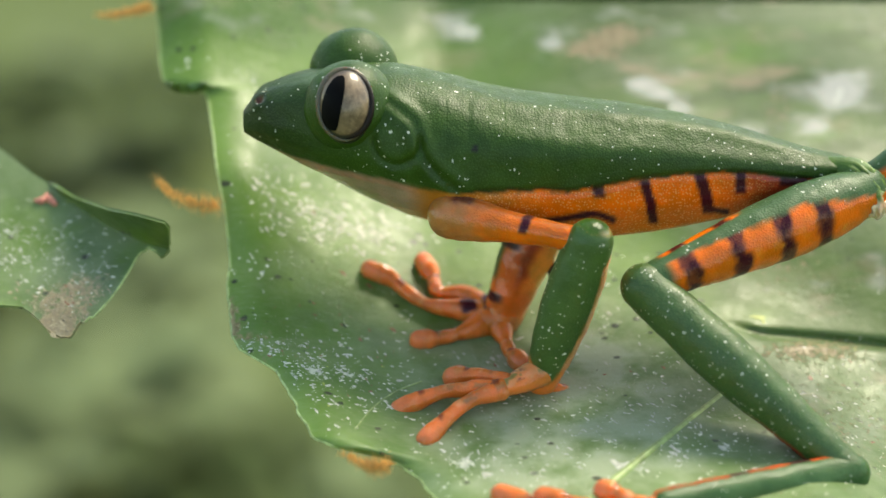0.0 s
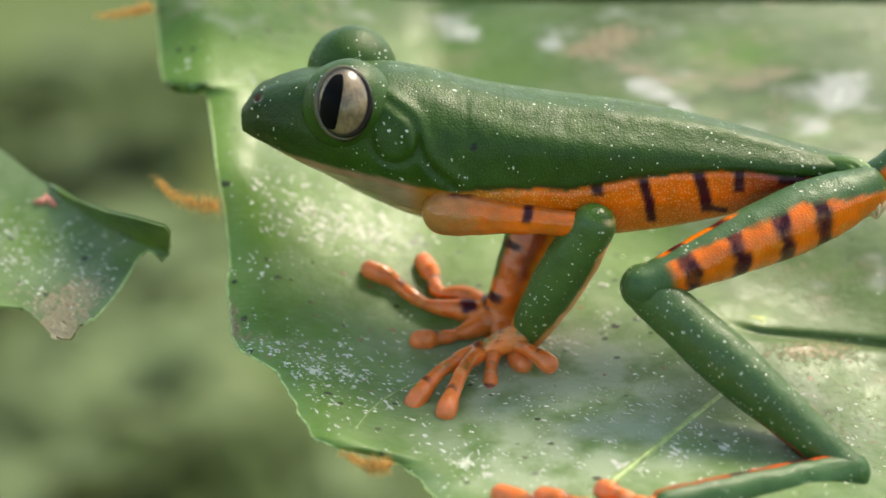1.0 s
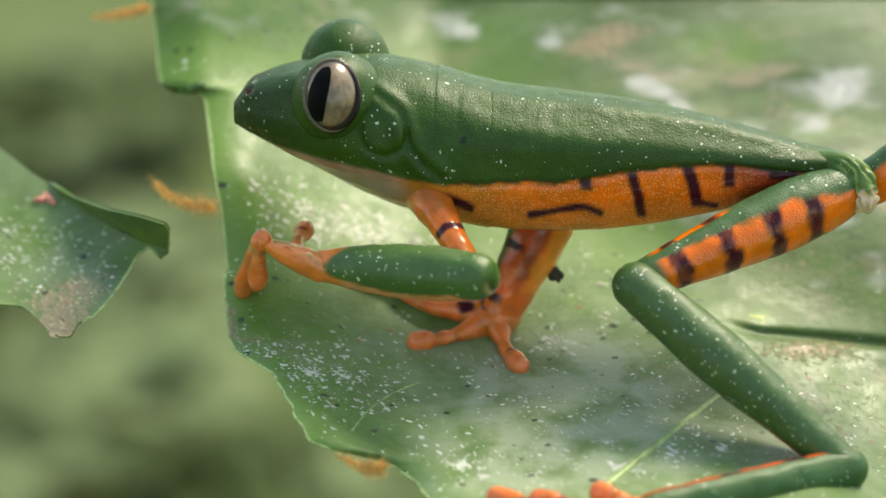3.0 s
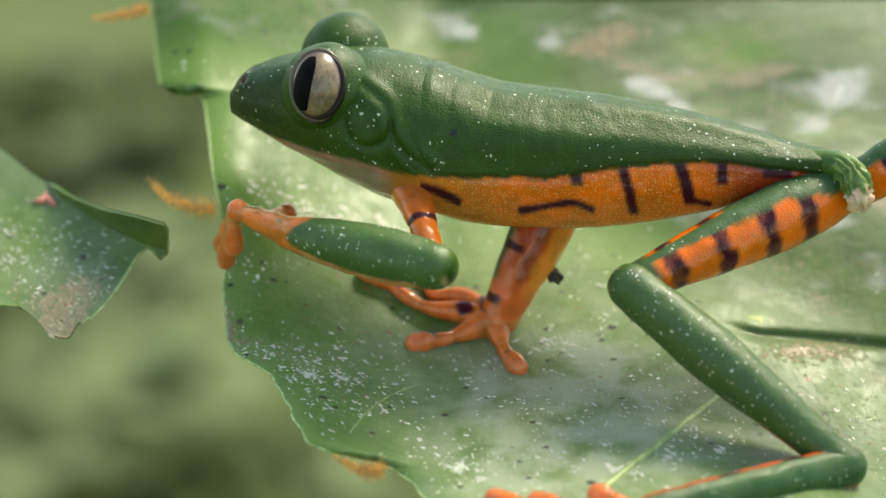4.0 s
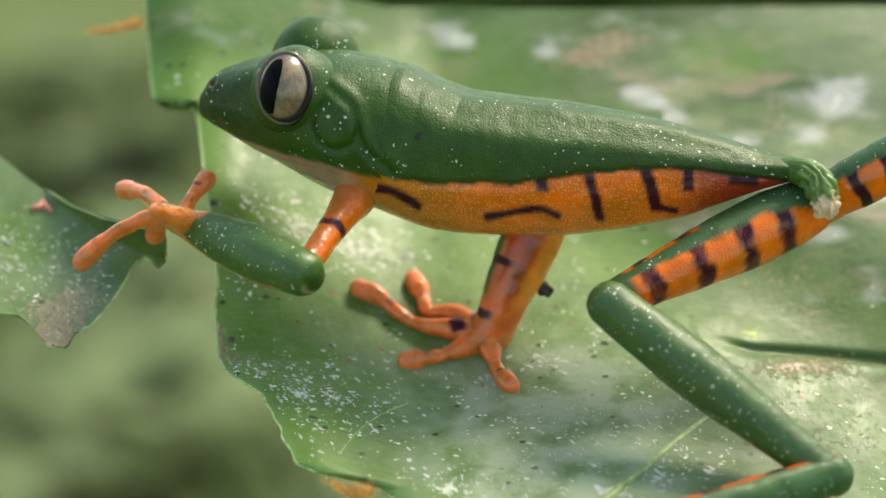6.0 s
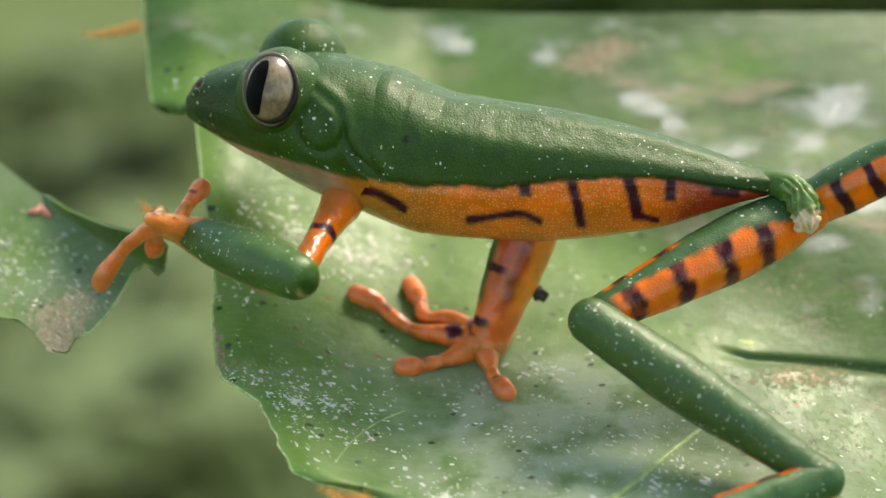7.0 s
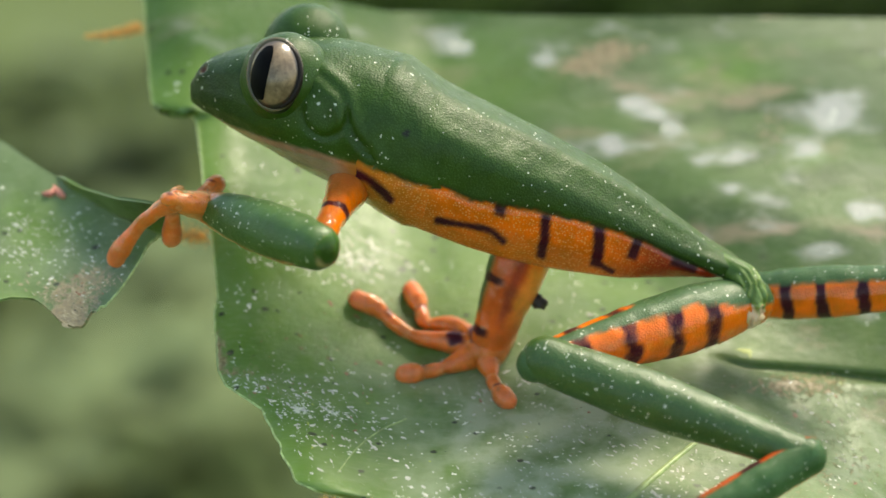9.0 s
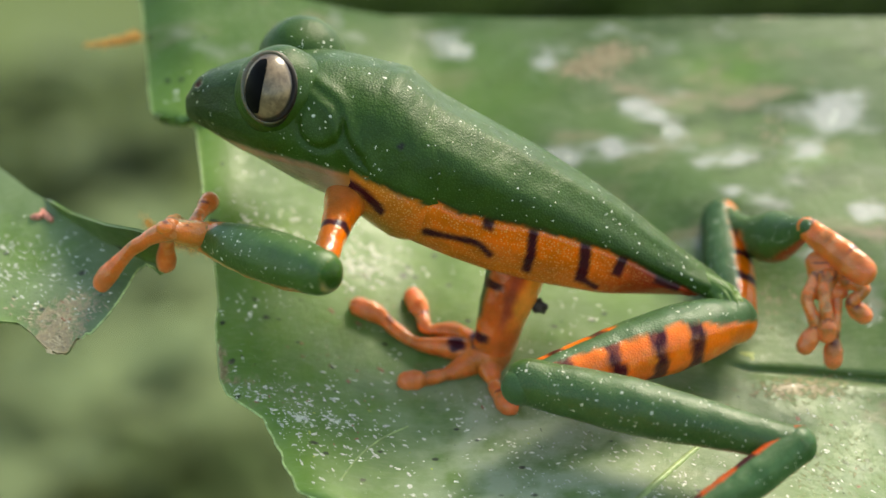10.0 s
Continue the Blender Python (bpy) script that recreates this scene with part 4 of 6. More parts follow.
def finger_paint(run, a, wob):
    col = lay(all_of((0.74, 0.17, 0.03), len(run)), (0.8, 0.3, 0.11), step(0.0, 0.25, wob) * 0.6)
    col = lay(col, (0.3, 0.16, 0.05), 0.6 * step(0.08, 0.2, -wob) * step(0.0, 0.4, np.sin(a)))
    col = lay(col, (0.75, 0.42, 0.2), 0.35 * step(0.05, 0.02, np.abs(run - 0.5 + 0.3 * wob)) * step(0.2, 0.6, np.sin(a) + wob))
    col = lay(col, (0.2, 0.1, 0.04), 0.4 * step(0.04, 0.02, np.abs(run - 0.36 + 0.3 * wob)) * step(0.2, 0.6, np.sin(a) - wob))
    col = lay(col, (0.78, 0.2, 0.07), 0.6 * step(0.85, 0.97, run))
    col = lay(col, BAR, 0.75 * bars_on(run, wob * 3, (0.05, 0.74), 0.035) * step(0.35, 0.85, np.sin(a) + 1.2 * wob))
    return col, 0 * run, 0 * run


def far_forearm_paint(run, a, wob):
    col = all_of((0.74, 0.14, 0.015), len(run))
    col = lay(col, RED, 0.5 * step(0.9, 0.0, np.abs(np.cos(a) - 0.3)) * step(0.0, 0.6, run))
    # amber on the sunward side: light through the skin painted as colour
    col = lay(col, (0.9, 0.34, 0.04), 0.75 * step(-0.15, -0.5, np.cos(a) + 0.4 * wob) * step(0.15, 0.45, run))
    col = lay(col, (0.24, 0.03, 0.02), 0.75 * step(0.3, 0.05, np.abs(np.cos(a) + 0.08 + 0.3 * wob)) * step(0.15, 0.4, run) * step(1.0, 0.8, run))
    edge = step(0.75, 0.92, np.cos(a))
    col = lay(col, (0.04, 0.09, 0.03), edge * step(0.2, 0.3, run))
    col = lay(col, BAR, bars_on(run, wob, (0.12, 0.55), 0.035) * step(0.1, 0.45, np.cos(a)))
    return col, 0 * run, 0.1 + 0 * run


FINGER = [20, 15, 14, 11, 13.5, 12.5, 19, 18]


def build_limbs(frog):
    limb("upper_arm", frog, "arm_upper", 255, [41, 37, 28, 24, 22, 23], upper_arm_paint, "orange upper arm with a dark band")
    limb("forearm", frog, "arm_fore", 285, [39, 45, 47, 46, 43, 37, 28], forearm_paint, "green forearm with an orange underside")
    limb("palm", frog, "arm_palm", 95, [25, 25, 20, 12], palm_paint, "flesh-orange palm", flat=1.3)
    for key, length, bend in (("arm_A", 175, (12, -10)), ("arm_B", 170, (12, -10)), ("arm_C", 98, (6, 4)), ("arm_D", 112, (8, -6))):
        limb("finger", frog, key, length, FINGER, finger_paint, "orange finger with a round pad", bend=bend, m=28, n=50, lumps=1.8)
    # hind leg on the near side, drawn along its bones at rest
    for name, key, a, b, radii, painter, label in (
            ("thigh", "thigh", spot(1530, 340, -40), spot(1140, 505, -175), [42, 55, 59, 57, 52, 46, 38, 32], thigh_paint, "orange thigh with dark bars and a green strip"),
            ("shank", "shank", spot(1140, 508, -175), spot(1505, 838, -230), [40, 43, 46, 48, 46, 42, 37, 33, 30], shank_paint, "white-flecked green shank"),
            ("tarsus", "tarsus", None, 360, [34, 35, 33, 31, 28], tarsus_paint, "green tarsus with a red-orange edge")):
        if a is None:
            limb(name, frog, key, b, radii, painter, label, flat=0.9)
            continue
        way = b - a
        ob = limb(name, frog, key, float(np.linalg.norm(way)), radii, painter, label)
        # turn the mesh itself so that its rest pose is unrotated
        x = Vector(way).normalized()
        z = (Vector((0, 0, 1)) - x * x.z).normalized()
        y = z.cross(x)
        ob.data.transform(Matrix((x, y, z)).transposed().to_4x4())
    # toes of the near foot, holding the leaf
    pivot = spot(1500, 0, 900)
    for i, pts in enumerate((((1150, 900), (1115, 885), (1070, 868)), ((1140, 915), (1050, 900), (962, 881)), ((1135, 922), (1000, 910), (887, 876)))):
        p = curve_through(pts, 40)
        rest_toe(frog, "toe", p, pivot, "toe_%d" % i, "orange toe with a round pad")
    # far hand, spread on the leaf; the palm runs out into the fingers
    far = (((868, 558), (815, 548), (760, 540), (722, 518), (690, 492), (655, 477)), ((862, 552), (822, 522), (776, 516), (766, 490), (750, 464)),
           ((868, 566), (820, 588), (780, 598), (742, 602)), ((884, 572), (893, 600), (903, 622), (924, 645)))
    webs = [(curve_through(((905, 530), (886, 560), (866, 566)), 30), np.interp(np.linspace(0, 1, 30), [0, 0.5, 1], [36, 38, 27]), 26)]
    for i, pts in enumerate(far):
        p = curve_through(pts, 60)
        rest_toe(frog, "finger", p, pivot, "far_finger_%d" % i, "orange finger with a round pad")
        webs.append((p[:26], np.linspace(29, 11, 26), 20))
    V, F, C, G = [], [], [], []
    for p, r, lift in webs:
        c = spot(p[:, 0], p[:, 1], leaf_depth(p[:, 0], p[:, 1]) + leaf_swell(p[:, 0], p[:, 1]) - lift)
        v, f, s, a = tube(c, r, 36)
        v = v + (rough(v, 0.04) * 2.5)[:, None] * np.stack([0.3 * np.cos(a), -np.abs(np.sin(a)), np.cos(a)], -1)
        col, green, grain = palm_paint(s, a + math.pi, rough(v, 0.05))
        k = sum(len(q) for q in V)
        V.append(v), C.append(np.concatenate([lay(col, (0.7, 0.15, 0.02), 0.75 + 0 * s), green[:, None]], 1)), G.append(grain)
        F += [tuple(j + k for j in q) for q in f]
    V = np.concatenate(V)
    C = np.concatenate(C)
    for x, y in ((828, 540), (868, 532)):
        spot_at = spot(x, y, float(leaf_depth(x + 0.0, y + 0.0)) - 30)
        C[:, :3] = lay(C[:, :3], BAR, step(19, 11, np.hypot((V - spot_at)[:, 0], (V - spot_at)[:, 2]) + 6 * rough(V, 0.09)))
    MOVERS["far_palm"] = part_of("palm", mesh_of("palm", V - pivot, F, SKIN, C, V, np.concatenate(G)), frog, "orange palm that runs out into the fingers")
    fore = limb("forearm", frog, "far_fore", 235, [34, 40, 45, 50, 54, 54, 50], far_forearm_paint, "orange forearm with a dark edge")
    v, f, q = ball((112, -56, 6), 15, 16, 20, (0.8, 1.1, 0.8))
    v = v + (rough(v, 0.12) * 7)[:, None] * q
    part_of("debris", mesh_of("debris", v, f, TWIG), fore, "dark bit of debris stuck to the skin")
    # far hind leg
    limb("thigh", frog, "fthigh", 270, [40, 46, 48, 46, 42, 38], far_thigh_paint, "orange thigh with dark bars and a green upper side")
    limb("shank", frog, "fshank", 300, [34, 30, 33, 44, 50, 34, 17], far_shank_paint, "green shank with an orange barred inner side", flat=0.8, bend=(-26, 0))
    limb("tarsus", frog, "ftarsus", 130, [20, 25, 29, 26], finger_paint, "orange tarsus", flat=0.7)
    foot = limb("foot", frog, "ffoot", 50, [28, 25, 22], finger_paint, "orange foot with hanging toes", flat=1.5, lumps=3)
    for y, z, L, dx in ((46, 10, 48, 14), (8, -6, 128, 0), (-34, 8, 104, -10), (-12, 22, 84, 4)):
        c = curve_through(((30, y * 0.6, z), (32 + L * 0.35, y * 1.25, z + 12), (40 + L * 0.7, y * 0.8, z + 4), (45 + L, y + dx, z - 6)), 30)
        v, f, s, a = tube(c, np.interp(np.linspace(0, 1, 30), np.linspace(0, 1, 8), FINGER) * 0.92, 24)
        col, green, grain = finger_paint(s, a, rough(v, 0.05))
        part_of("toe", mesh_of("toe", v, f, SKIN, np.concatenate([col, green[:, None]], 1), v, grain), foot)


def far_shank_paint(run, a, wob):
    col, green, grain = shank_paint(run, a, wob)
    o = step(0.5, 0.38, run + 0.2 * wob) * step(0.35, 0.1, np.sin(a) + 0.2 * wob) * step(0.2, -0.1, np.cos(a))
    barred = lay(all_of((0.7, 0.12, 0.01), len(run)), BAR, bars_on(run, wob, (0.06, 0.2, 0.34), 0.035))
    return col * (1 - o)[:, None] + barred * o[:, None], green * (1 - o), grain


def far_thigh_paint(run, a, wob):
    up = np.sin(a)
    col = all_of(ORANGE, len(run))
    col = lay(col, BAR, bars_on(run, wob, (0.22, 0.45, 0.72), 0.04) * step(0.7, 0.55, up))
    strip = step(0.3, 0.42, up + 0.15 * wob)
    return lay(col, (0.045, 0.105, 0.034), strip), strip * 0.8, 0 * run


def rest_toe(frog, name, p, pivot, key, label):
    """A finger or toe lying along p on the leaf."""
    n = len(p)
    s = np.linspace(0, 1, n)
    r = np.interp(s, np.linspace(0, 1, 8), FINGER)
    lift = 10 * np.sin(s * math.pi) ** 2 + r * 0.75
    c = spot(p[:, 0], p[:, 1], leaf_depth(p[:, 0], p[:, 1]) + leaf_swell(p[:, 0], p[:, 1]) - lift)
    v, f, run, a = tube(c, r, 28)
    v = v + (rough(v, 0.05) * 2.2 + rough(v, 0.13) * 1.4)[:, None] * np.stack([0.3 * np.cos(a), -np.abs(np.sin(a)), np.cos(a)], -1)
    col, green, grain = finger_paint(run, a, rough(v, 0.06) * 0.35)
    MOVERS[key] = part_of(name, mesh_of(name, v - pivot, f, SKIN, np.concatenate([col, green[:, None]], 1), v, grain), frog, label)


def build_frog():
    frog = new("frog", None)
    frog.matrix_world = SITE
    tagged(frog, "green tree frog with orange barred flanks walking over leaves", "frog")
    build_head(frog)
    build_trunk(frog)
    build_limbs(frog)


build_frog()


# ---- stems that carry the leaves ----
def stem(name, pts, r0, r1, label):
    v, f, _, _ = tube(curve_through(np.array(pts), 60), np.linspace(r0, r1, 60), 20)
    tagged(new(name, mesh_of(name, v, f, RIB)), label, "stem")


def footing(p):
    """A place of the site in the world, in twentieths of a millimetre."""
    return np.array(SITE @ Vector(p * U)) / U


for x, y, d in ((2330, 560, 420), (-330, 400, 60)):
    top = footing(spot(x, y, d))
    low = np.array((top[0] * 1.25, top[1] + 400, -200))
    stem("plant_stem", (low, low * 0.5 + top * 0.5 + np.array((0, 150, 0)), top), 60, 26, "upright green plant stem that carries a leaf")


# ---- the undergrowth far below ----
def ground_place(x, y, h=0.0):
    """Where the line from the lens through the place x, y of the frog's sheet comes down to the height h."""
    eye = EYE.translation
    way = SITE.to_3x3() @ Vector(((x - 784), REACH, (441 - y)))
    return eye + way * ((h - eye.z) / way.z)


def undergrowth():
    me = bpy.data.meshes.new("ground")
    n = 60
    xs = np.concatenate([[-400, -60, -12], np.linspace(-6, 6, n), [12, 60, 400]])
    pts = [(x, y + 2, 0.03 * noise.noise(Vector((x * 1.2, y * 1.2, 0))) if abs(x) < 7 and abs(y) < 7 else 0) for y in xs for x in xs]
    me.from_pydata(pts, [], grid_faces(len(xs), len(xs)))
    me.polygons.foreach_set("use_smooth", [True] * len(me.polygons))
    me.materials.append(GROUND)
    tagged(new("ground", me), "dim forest floor with low green growth, out of focus", "ground", kind="structure")
    # low broad-leaved growth: patches of leaves, lit and shaded by their own colour
    rng = random.Random(11)
    for mat, patches in ((BUSH_LIT, ((110, 90, 60, 3), (130, 260, 50, 3), (250, 480, 130, 12), (80, 690, 130, 22), (40, 820, 90, 6), (330, 620, 90, 12), (640, 860, 60, 4))),
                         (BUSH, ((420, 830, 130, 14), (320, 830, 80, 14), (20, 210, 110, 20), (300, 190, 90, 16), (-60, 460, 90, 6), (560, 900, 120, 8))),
                         (BUSH_SHADED, tuple((x, y, 60, 14) for x in range(640, 1700, 90) for y in (-30, 25)))):
        V, F, places = [], [], []
        for x, y, spread, count in patches:
            places += [(ground_place(x + rng.gauss(0, spread * 0.5), y + rng.gauss(0, spread * 0.4), rng.uniform(0.012, 0.05)), 1.8 if mat is BUSH_SHADED else 0.62) for _ in range(count * 6)]
        # the same growth goes on all round
        eye = EYE.translation
        for _ in range(260):
            u, v, near = rng.uniform(-6, 6), rng.uniform(-5, 7), 0.35
            if abs(u) > 1.3 or not 0.2 < v < 3.6:
                places += [(Vector((eye.x + u + rng.gauss(0, near), eye.y + v + rng.gauss(0, near), rng.uniform(0.012, 0.06))), 1.7) for _ in range(9)]
        for c, big in places:
            L, a, tip = rng.uniform(0.03, 0.06) * big, rng.uniform(0, 6.28), rng.uniform(-0.3, 0.5)
            m = Matrix.Translation(c) @ Euler((tip, rng.uniform(-0.4, 0.4), a)).to_matrix().to_4x4()
            k = len(V)
            for i in range(7):
                u = i / 6
                w = L * 0.42 * math.sin(math.pi * min(u * 0.94 + 0.05, 1)) ** 0.8
                for side in (-1, 0, 1):
                    V.append(m @ Vector((L * (2 * u - 1), side * w, 0.25 * abs(side) * w - 0.35 * L * (u - 0.4) ** 2)))
            for i in range(6):
                for j in (0, 1):
                    b = k + i * 3 + j
                    F.append((b, b + 1, b + 4, b + 3))
        me = bpy.data.meshes.new("low_plants")
        me.from_pydata([tuple(v) for v in V], [], F)
        me.polygons.foreach_set("use_smooth", [True] * len(me.polygons))
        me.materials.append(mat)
        tagged(new("low_plants", me), "low broad-leaved plants on the forest floor, blurred", "undergrowth", kind="stuff")


undergrowth()


# ---- what moves ----
def motions():
    """Everything that moves, in twentieths of a millimetre and degrees."""
    # the leaf sways under the far fingers and the near toes, which go with it
    sway = [
        (0, (890.7, 900.0, 548.6, 0.0, -0.0, -0.0)),
        (0.5, (890.9, 900.3, 548.6, -0.1, -0.0, -0.0)),
        (1, (890.9, 900.3, 546.6, -0.1, -0.0, -0.0)),
        (1.5, (891.1, 896.9, 546.6, -0.1, -0.0, -0.1)),
        (2, (891.2, 894.5, 548.9, 0.1, -0.1, -0.2)),
        (2.5, (890.5, 886.7, 553.0, 0.2, -0.2, -0.4)),
        (4, (890.3, 876.4, 554.9, 0.4, -0.3, -0.7)),
        (4.5, (890.5, 870.5, 554.3, 0.6, -0.3, -1.0)),
        (5, (889.9, 856.7, 550.6, 0.6, -0.5, -1.3)),
        (5.5, (888.2, 851.7, 546.8, 1.0, -0.5, -1.5)),
        (7, (885.3, 840.5, 529.1, 1.8, -0.1, -1.6)),
        (7.5, (884.2, 867.0, 527.1, 1.6, 0.1, -0.7)),
        (8, (881.8, 878.6, 527.1, 1.6, 0.1, -0.4)),
        (8.5, (881.4, 858.7, 519.4, 2.4, 0.3, -0.9)),
        (9, (880.9, 859.1, 527.5, 3.1, 0.3, -0.8)),
        (9.5, (880.9, 849.7, 533.5, 3.6, -0.1, -1.1)),
        (10, (881.5, 845.2, 529.2, 3.4, -0.3, -1.2)),
    ]
    for key in ("toe_0", "toe_1", "toe_2", "far_finger_0", "far_finger_1", "far_finger_2", "far_finger_3", "far_palm"):
        walk(MOVERS[key], [(t, at(*p)) for t, p in sway])
    walk(MOVERS["leaf"], [(t, on_site(*p)) for t, p in sway])
    walk(MOVERS["leaf2"], [
        (0, on_site(-934.0, -0.0, 21.0, -0.0, 0.0, -0.0)),
        (0.5, on_site(-934.0, 0.0, 21.0, 0.0, -0.0, -0.0)),
        (1, on_site(-937.4, 27.2, 20.1, 0.7, 0.7, 1.2)),
        (1.5, on_site(-935.6, 10.5, 21.7, 0.2, 0.9, 1.4)),
        (2, on_site(-936.4, 5.7, 18.7, -0.3, 0.0, -0.4)),
        (2.5, on_site(-935.6, 6.1, 23.7, 0.2, 0.5, 0.8)),
        (4, on_site(-937.8, 9.5, 22.1, 0.2, 0.5, 0.2)),
        (4.5, on_site(-937.2, 6.3, 22.2, 0.2, 0.5, 0.8)),
        (5, on_site(-939.3, 9.4, 18.9, 0.2, 0.5, 0.2)),
        (5.5, on_site(-941.0, 1.5, 12.0, 0.6, 0.3, -0.1)),
        (7, on_site(-941.6, 18.8, 3.9, 1.3, 2.2, 3.6)),
        (7.5, on_site(-926.7, 21.8, 22.9, 0.1, 2.0, 4.5)),
        (8, on_site(-919.6, 42.7, 34.9, 0.0, 2.4, 6.1)),
        (8.5, on_site(-908.0, 10.3, 44.0, -0.8, -2.1, 0.6)),
        (9, on_site(-911.5, -29.0, 33.0, -1.4, -1.5, 0.1)),
        (9.5, on_site(-925.7, -35.3, 5.6, -0.9, -1.2, -1.0)),
        (10, on_site(-928.5, -58.6, -3.2, -1.6, 0.4, 0.8)),
    ])
    walk(MOVERS["head"], [
        (0, at(6.0, 0.0, 206.0, 0.0, -0.0, -0.0)),
        (0.5, at(4.6, 0.0, 208.8, 0.0, -0.2, -0.1)),
        (1, at(2.9, -0.2, 209.3, 0.4, -0.0, 0.2)),
        (1.5, at(0.8, -0.1, 210.3, 0.6, 0.2, 0.1)),
        (2, at(-0.3, 0.2, 215.4, 0.4, -0.5, -0.5)),
        (2.5, at(-7.0, 0.4, 218.0, 0.7, -0.2, -0.1)),
        (4, at(-24.0, -0.4, 232.4, -0.8, 1.9, -7.6)),
        (4.5, at(-38.8, 0.2, 234.7, -0.9, 3.2, -7.3)),
        (5, at(-50.4, 0.0, 234.8, -1.3, 2.2, -8.1)),
        (5.5, at(-61.9, -0.5, 231.3, -1.1, 1.8, -8.3)),
        (7, at(-103.5, -0.9, 221.4, -1.7, 2.4, -8.2)),
        (7.5, at(-96.0, -0.1, 237.4, -1.2, 2.2, -7.6)),
        (8, at(-99.8, -0.9, 240.1, -1.1, 2.1, -7.8)),
        (8.5, at(-92.5, -0.2, 246.5, -1.9, 3.0, -7.4)),
        (9, at(-95.8, -0.5, 246.8, -1.5, 2.6, -8.3)),
        (9.5, at(-100.3, -0.8, 236.1, -1.0, 1.3, -8.6)),
        (10, at(-103.7, -0.9, 228.3, -1.4, 1.4, -8.6)),
    ])
    walk(MOVERS["trunk"], [
        (0, at(106.0, 0.0, 179.0, 0.0, -0.0, 0.0)),
        (0.5, at(105.3, 0.4, 182.4, -0.0, 0.0, -0.4)),
        (1, at(104.2, 0.4, 184.8, 1.1, 0.3, -0.0)),
        (1.5, at(102.7, -0.3, 184.3, 1.2, 0.4, -0.3)),
        (2, at(98.0, 0.2, 190.3, 1.1, 0.6, -0.4)),
        (2.5, at(91.6, 0.2, 190.8, 0.6, 0.2, -0.7)),
        (4, at(77.4, -3.7, 194.9, -3.1, 0.8, -4.5)),
        (4.5, at(65.8, -5.1, 196.0, -4.1, 1.0, -5.1)),
        (5, at(53.9, -5.9, 196.3, -4.5, 1.1, -5.9)),
        (5.5, at(39.9, -6.6, 188.8, -4.5, 0.7, -5.4)),
        (7, at(-10.9, -4.4, 176.9, -5.3, 2.6, -3.1)),
        (7.5, at(-10.1, 0.1, 201.0, -1.7, 5.5, -2.3)),
        (8, at(-25.1, 1.8, 210.7, 1.3, 8.0, 0.3)),
        (8.5, at(-23.0, -0.4, 207.4, 2.4, 15.8, 2.7)),
        (9, at(-33.8, 0.1, 198.7, 1.2, 19.5, 4.2)),
        (9.5, at(-46.7, 0.7, 186.4, 1.9, 21.1, 6.3)),
        (10, at(-52.3, 0.9, 183.3, 3.6, 21.4, 7.1)),
    ])
    walk(MOVERS["thigh"], [
        (0, at(737.9, -40.0, 99.9, 0.0, -0.0, 0.0)),
        (0.5, at(736.8, -41.1, 102.4, 0.2, -0.1, 0.2)),
        (1, at(732.4, -49.0, 101.4, 0.2, -0.2, 0.8)),
        (1.5, at(733.1, -41.8, 100.6, 0.0, -0.3, -0.1)),
        (2, at(729.1, -40.4, 104.5, -0.1, -0.8, -0.6)),
        (2.5, at(725.0, -39.4, 109.0, -0.0, -1.0, -0.7)),
        (4, at(709.9, -41.6, 111.9, -0.1, -1.8, -0.4)),
        (4.5, at(702.5, -35.1, 112.9, 0.0, -2.4, -1.0)),
        (5, at(693.8, -34.9, 110.9, -0.1, -2.9, -1.5)),
        (5.5, at(689.2, -25.1, 103.0, -0.1, -2.6, -2.0)),
        (7, at(635.9, -30.0, 67.3, -0.4, -4.1, -0.7)),
        (7.5, at(622.0, -23.0, 59.5, -0.6, -3.1, -0.3)),
        (8, at(601.7, -10.0, 38.4, -1.0, -2.5, -0.6)),
        (8.5, at(573.7, 9.6, -48.2, -2.9, 4.7, 6.0)),
        (9, at(546.3, 25.8, -93.7, -3.6, 7.4, 8.2)),
        (9.5, at(524.1, 33.7, -122.3, -5.1, 6.7, 8.1)),
        (10, at(519.0, 35.5, -127.1, -6.0, 5.8, 7.3)),
    ])
    walk(MOVERS["shank"], [
        (0, at(339.1, -175.0, -63.8, 0.0, -0.0, 0.0)),
        (0.5, at(339.2, -174.6, -62.4, -0.0, 0.0, -0.0)),
        (1, at(339.0, -169.4, -63.8, 0.3, -0.3, -1.1)),
        (1.5, at(335.6, -172.7, -65.1, 0.1, -0.5, -0.5)),
        (2, at(332.9, -172.2, -64.7, -0.0, -1.2, -2.3)),
        (2.5, at(328.2, -187.2, -61.8, 0.2, -1.3, -3.2)),
        (4, at(316.3, -193.6, -63.8, -0.1, -2.5, -3.1)),
        (4.5, at(310.2, -177.6, -66.7, -0.3, -3.2, -4.3)),
        (5, at(299.5, -209.5, -71.5, -0.0, -3.7, -4.8)),
        (5.5, at(292.5, -214.0, -77.1, 0.5, -3.9, -5.6)),
        (7, at(248.9, -205.4, -120.9, 0.4, -8.4, -3.9)),
        (7.5, at(236.6, -213.3, -118.9, 0.1, -12.1, -7.7)),
        (8, at(214.1, -238.4, -131.4, 0.2, -15.9, -8.9)),
        (8.5, at(192.2, -206.8, -162.7, 0.2, -17.4, -3.8)),
        (9, at(172.2, -180.0, -185.9, 0.5, -22.6, -3.9)),
        (9.5, at(150.5, -164.6, -215.4, 0.0, -27.7, -2.5)),
        (10, at(144.2, -160.2, -224.5, -0.5, -29.7, -3.0)),
    ])
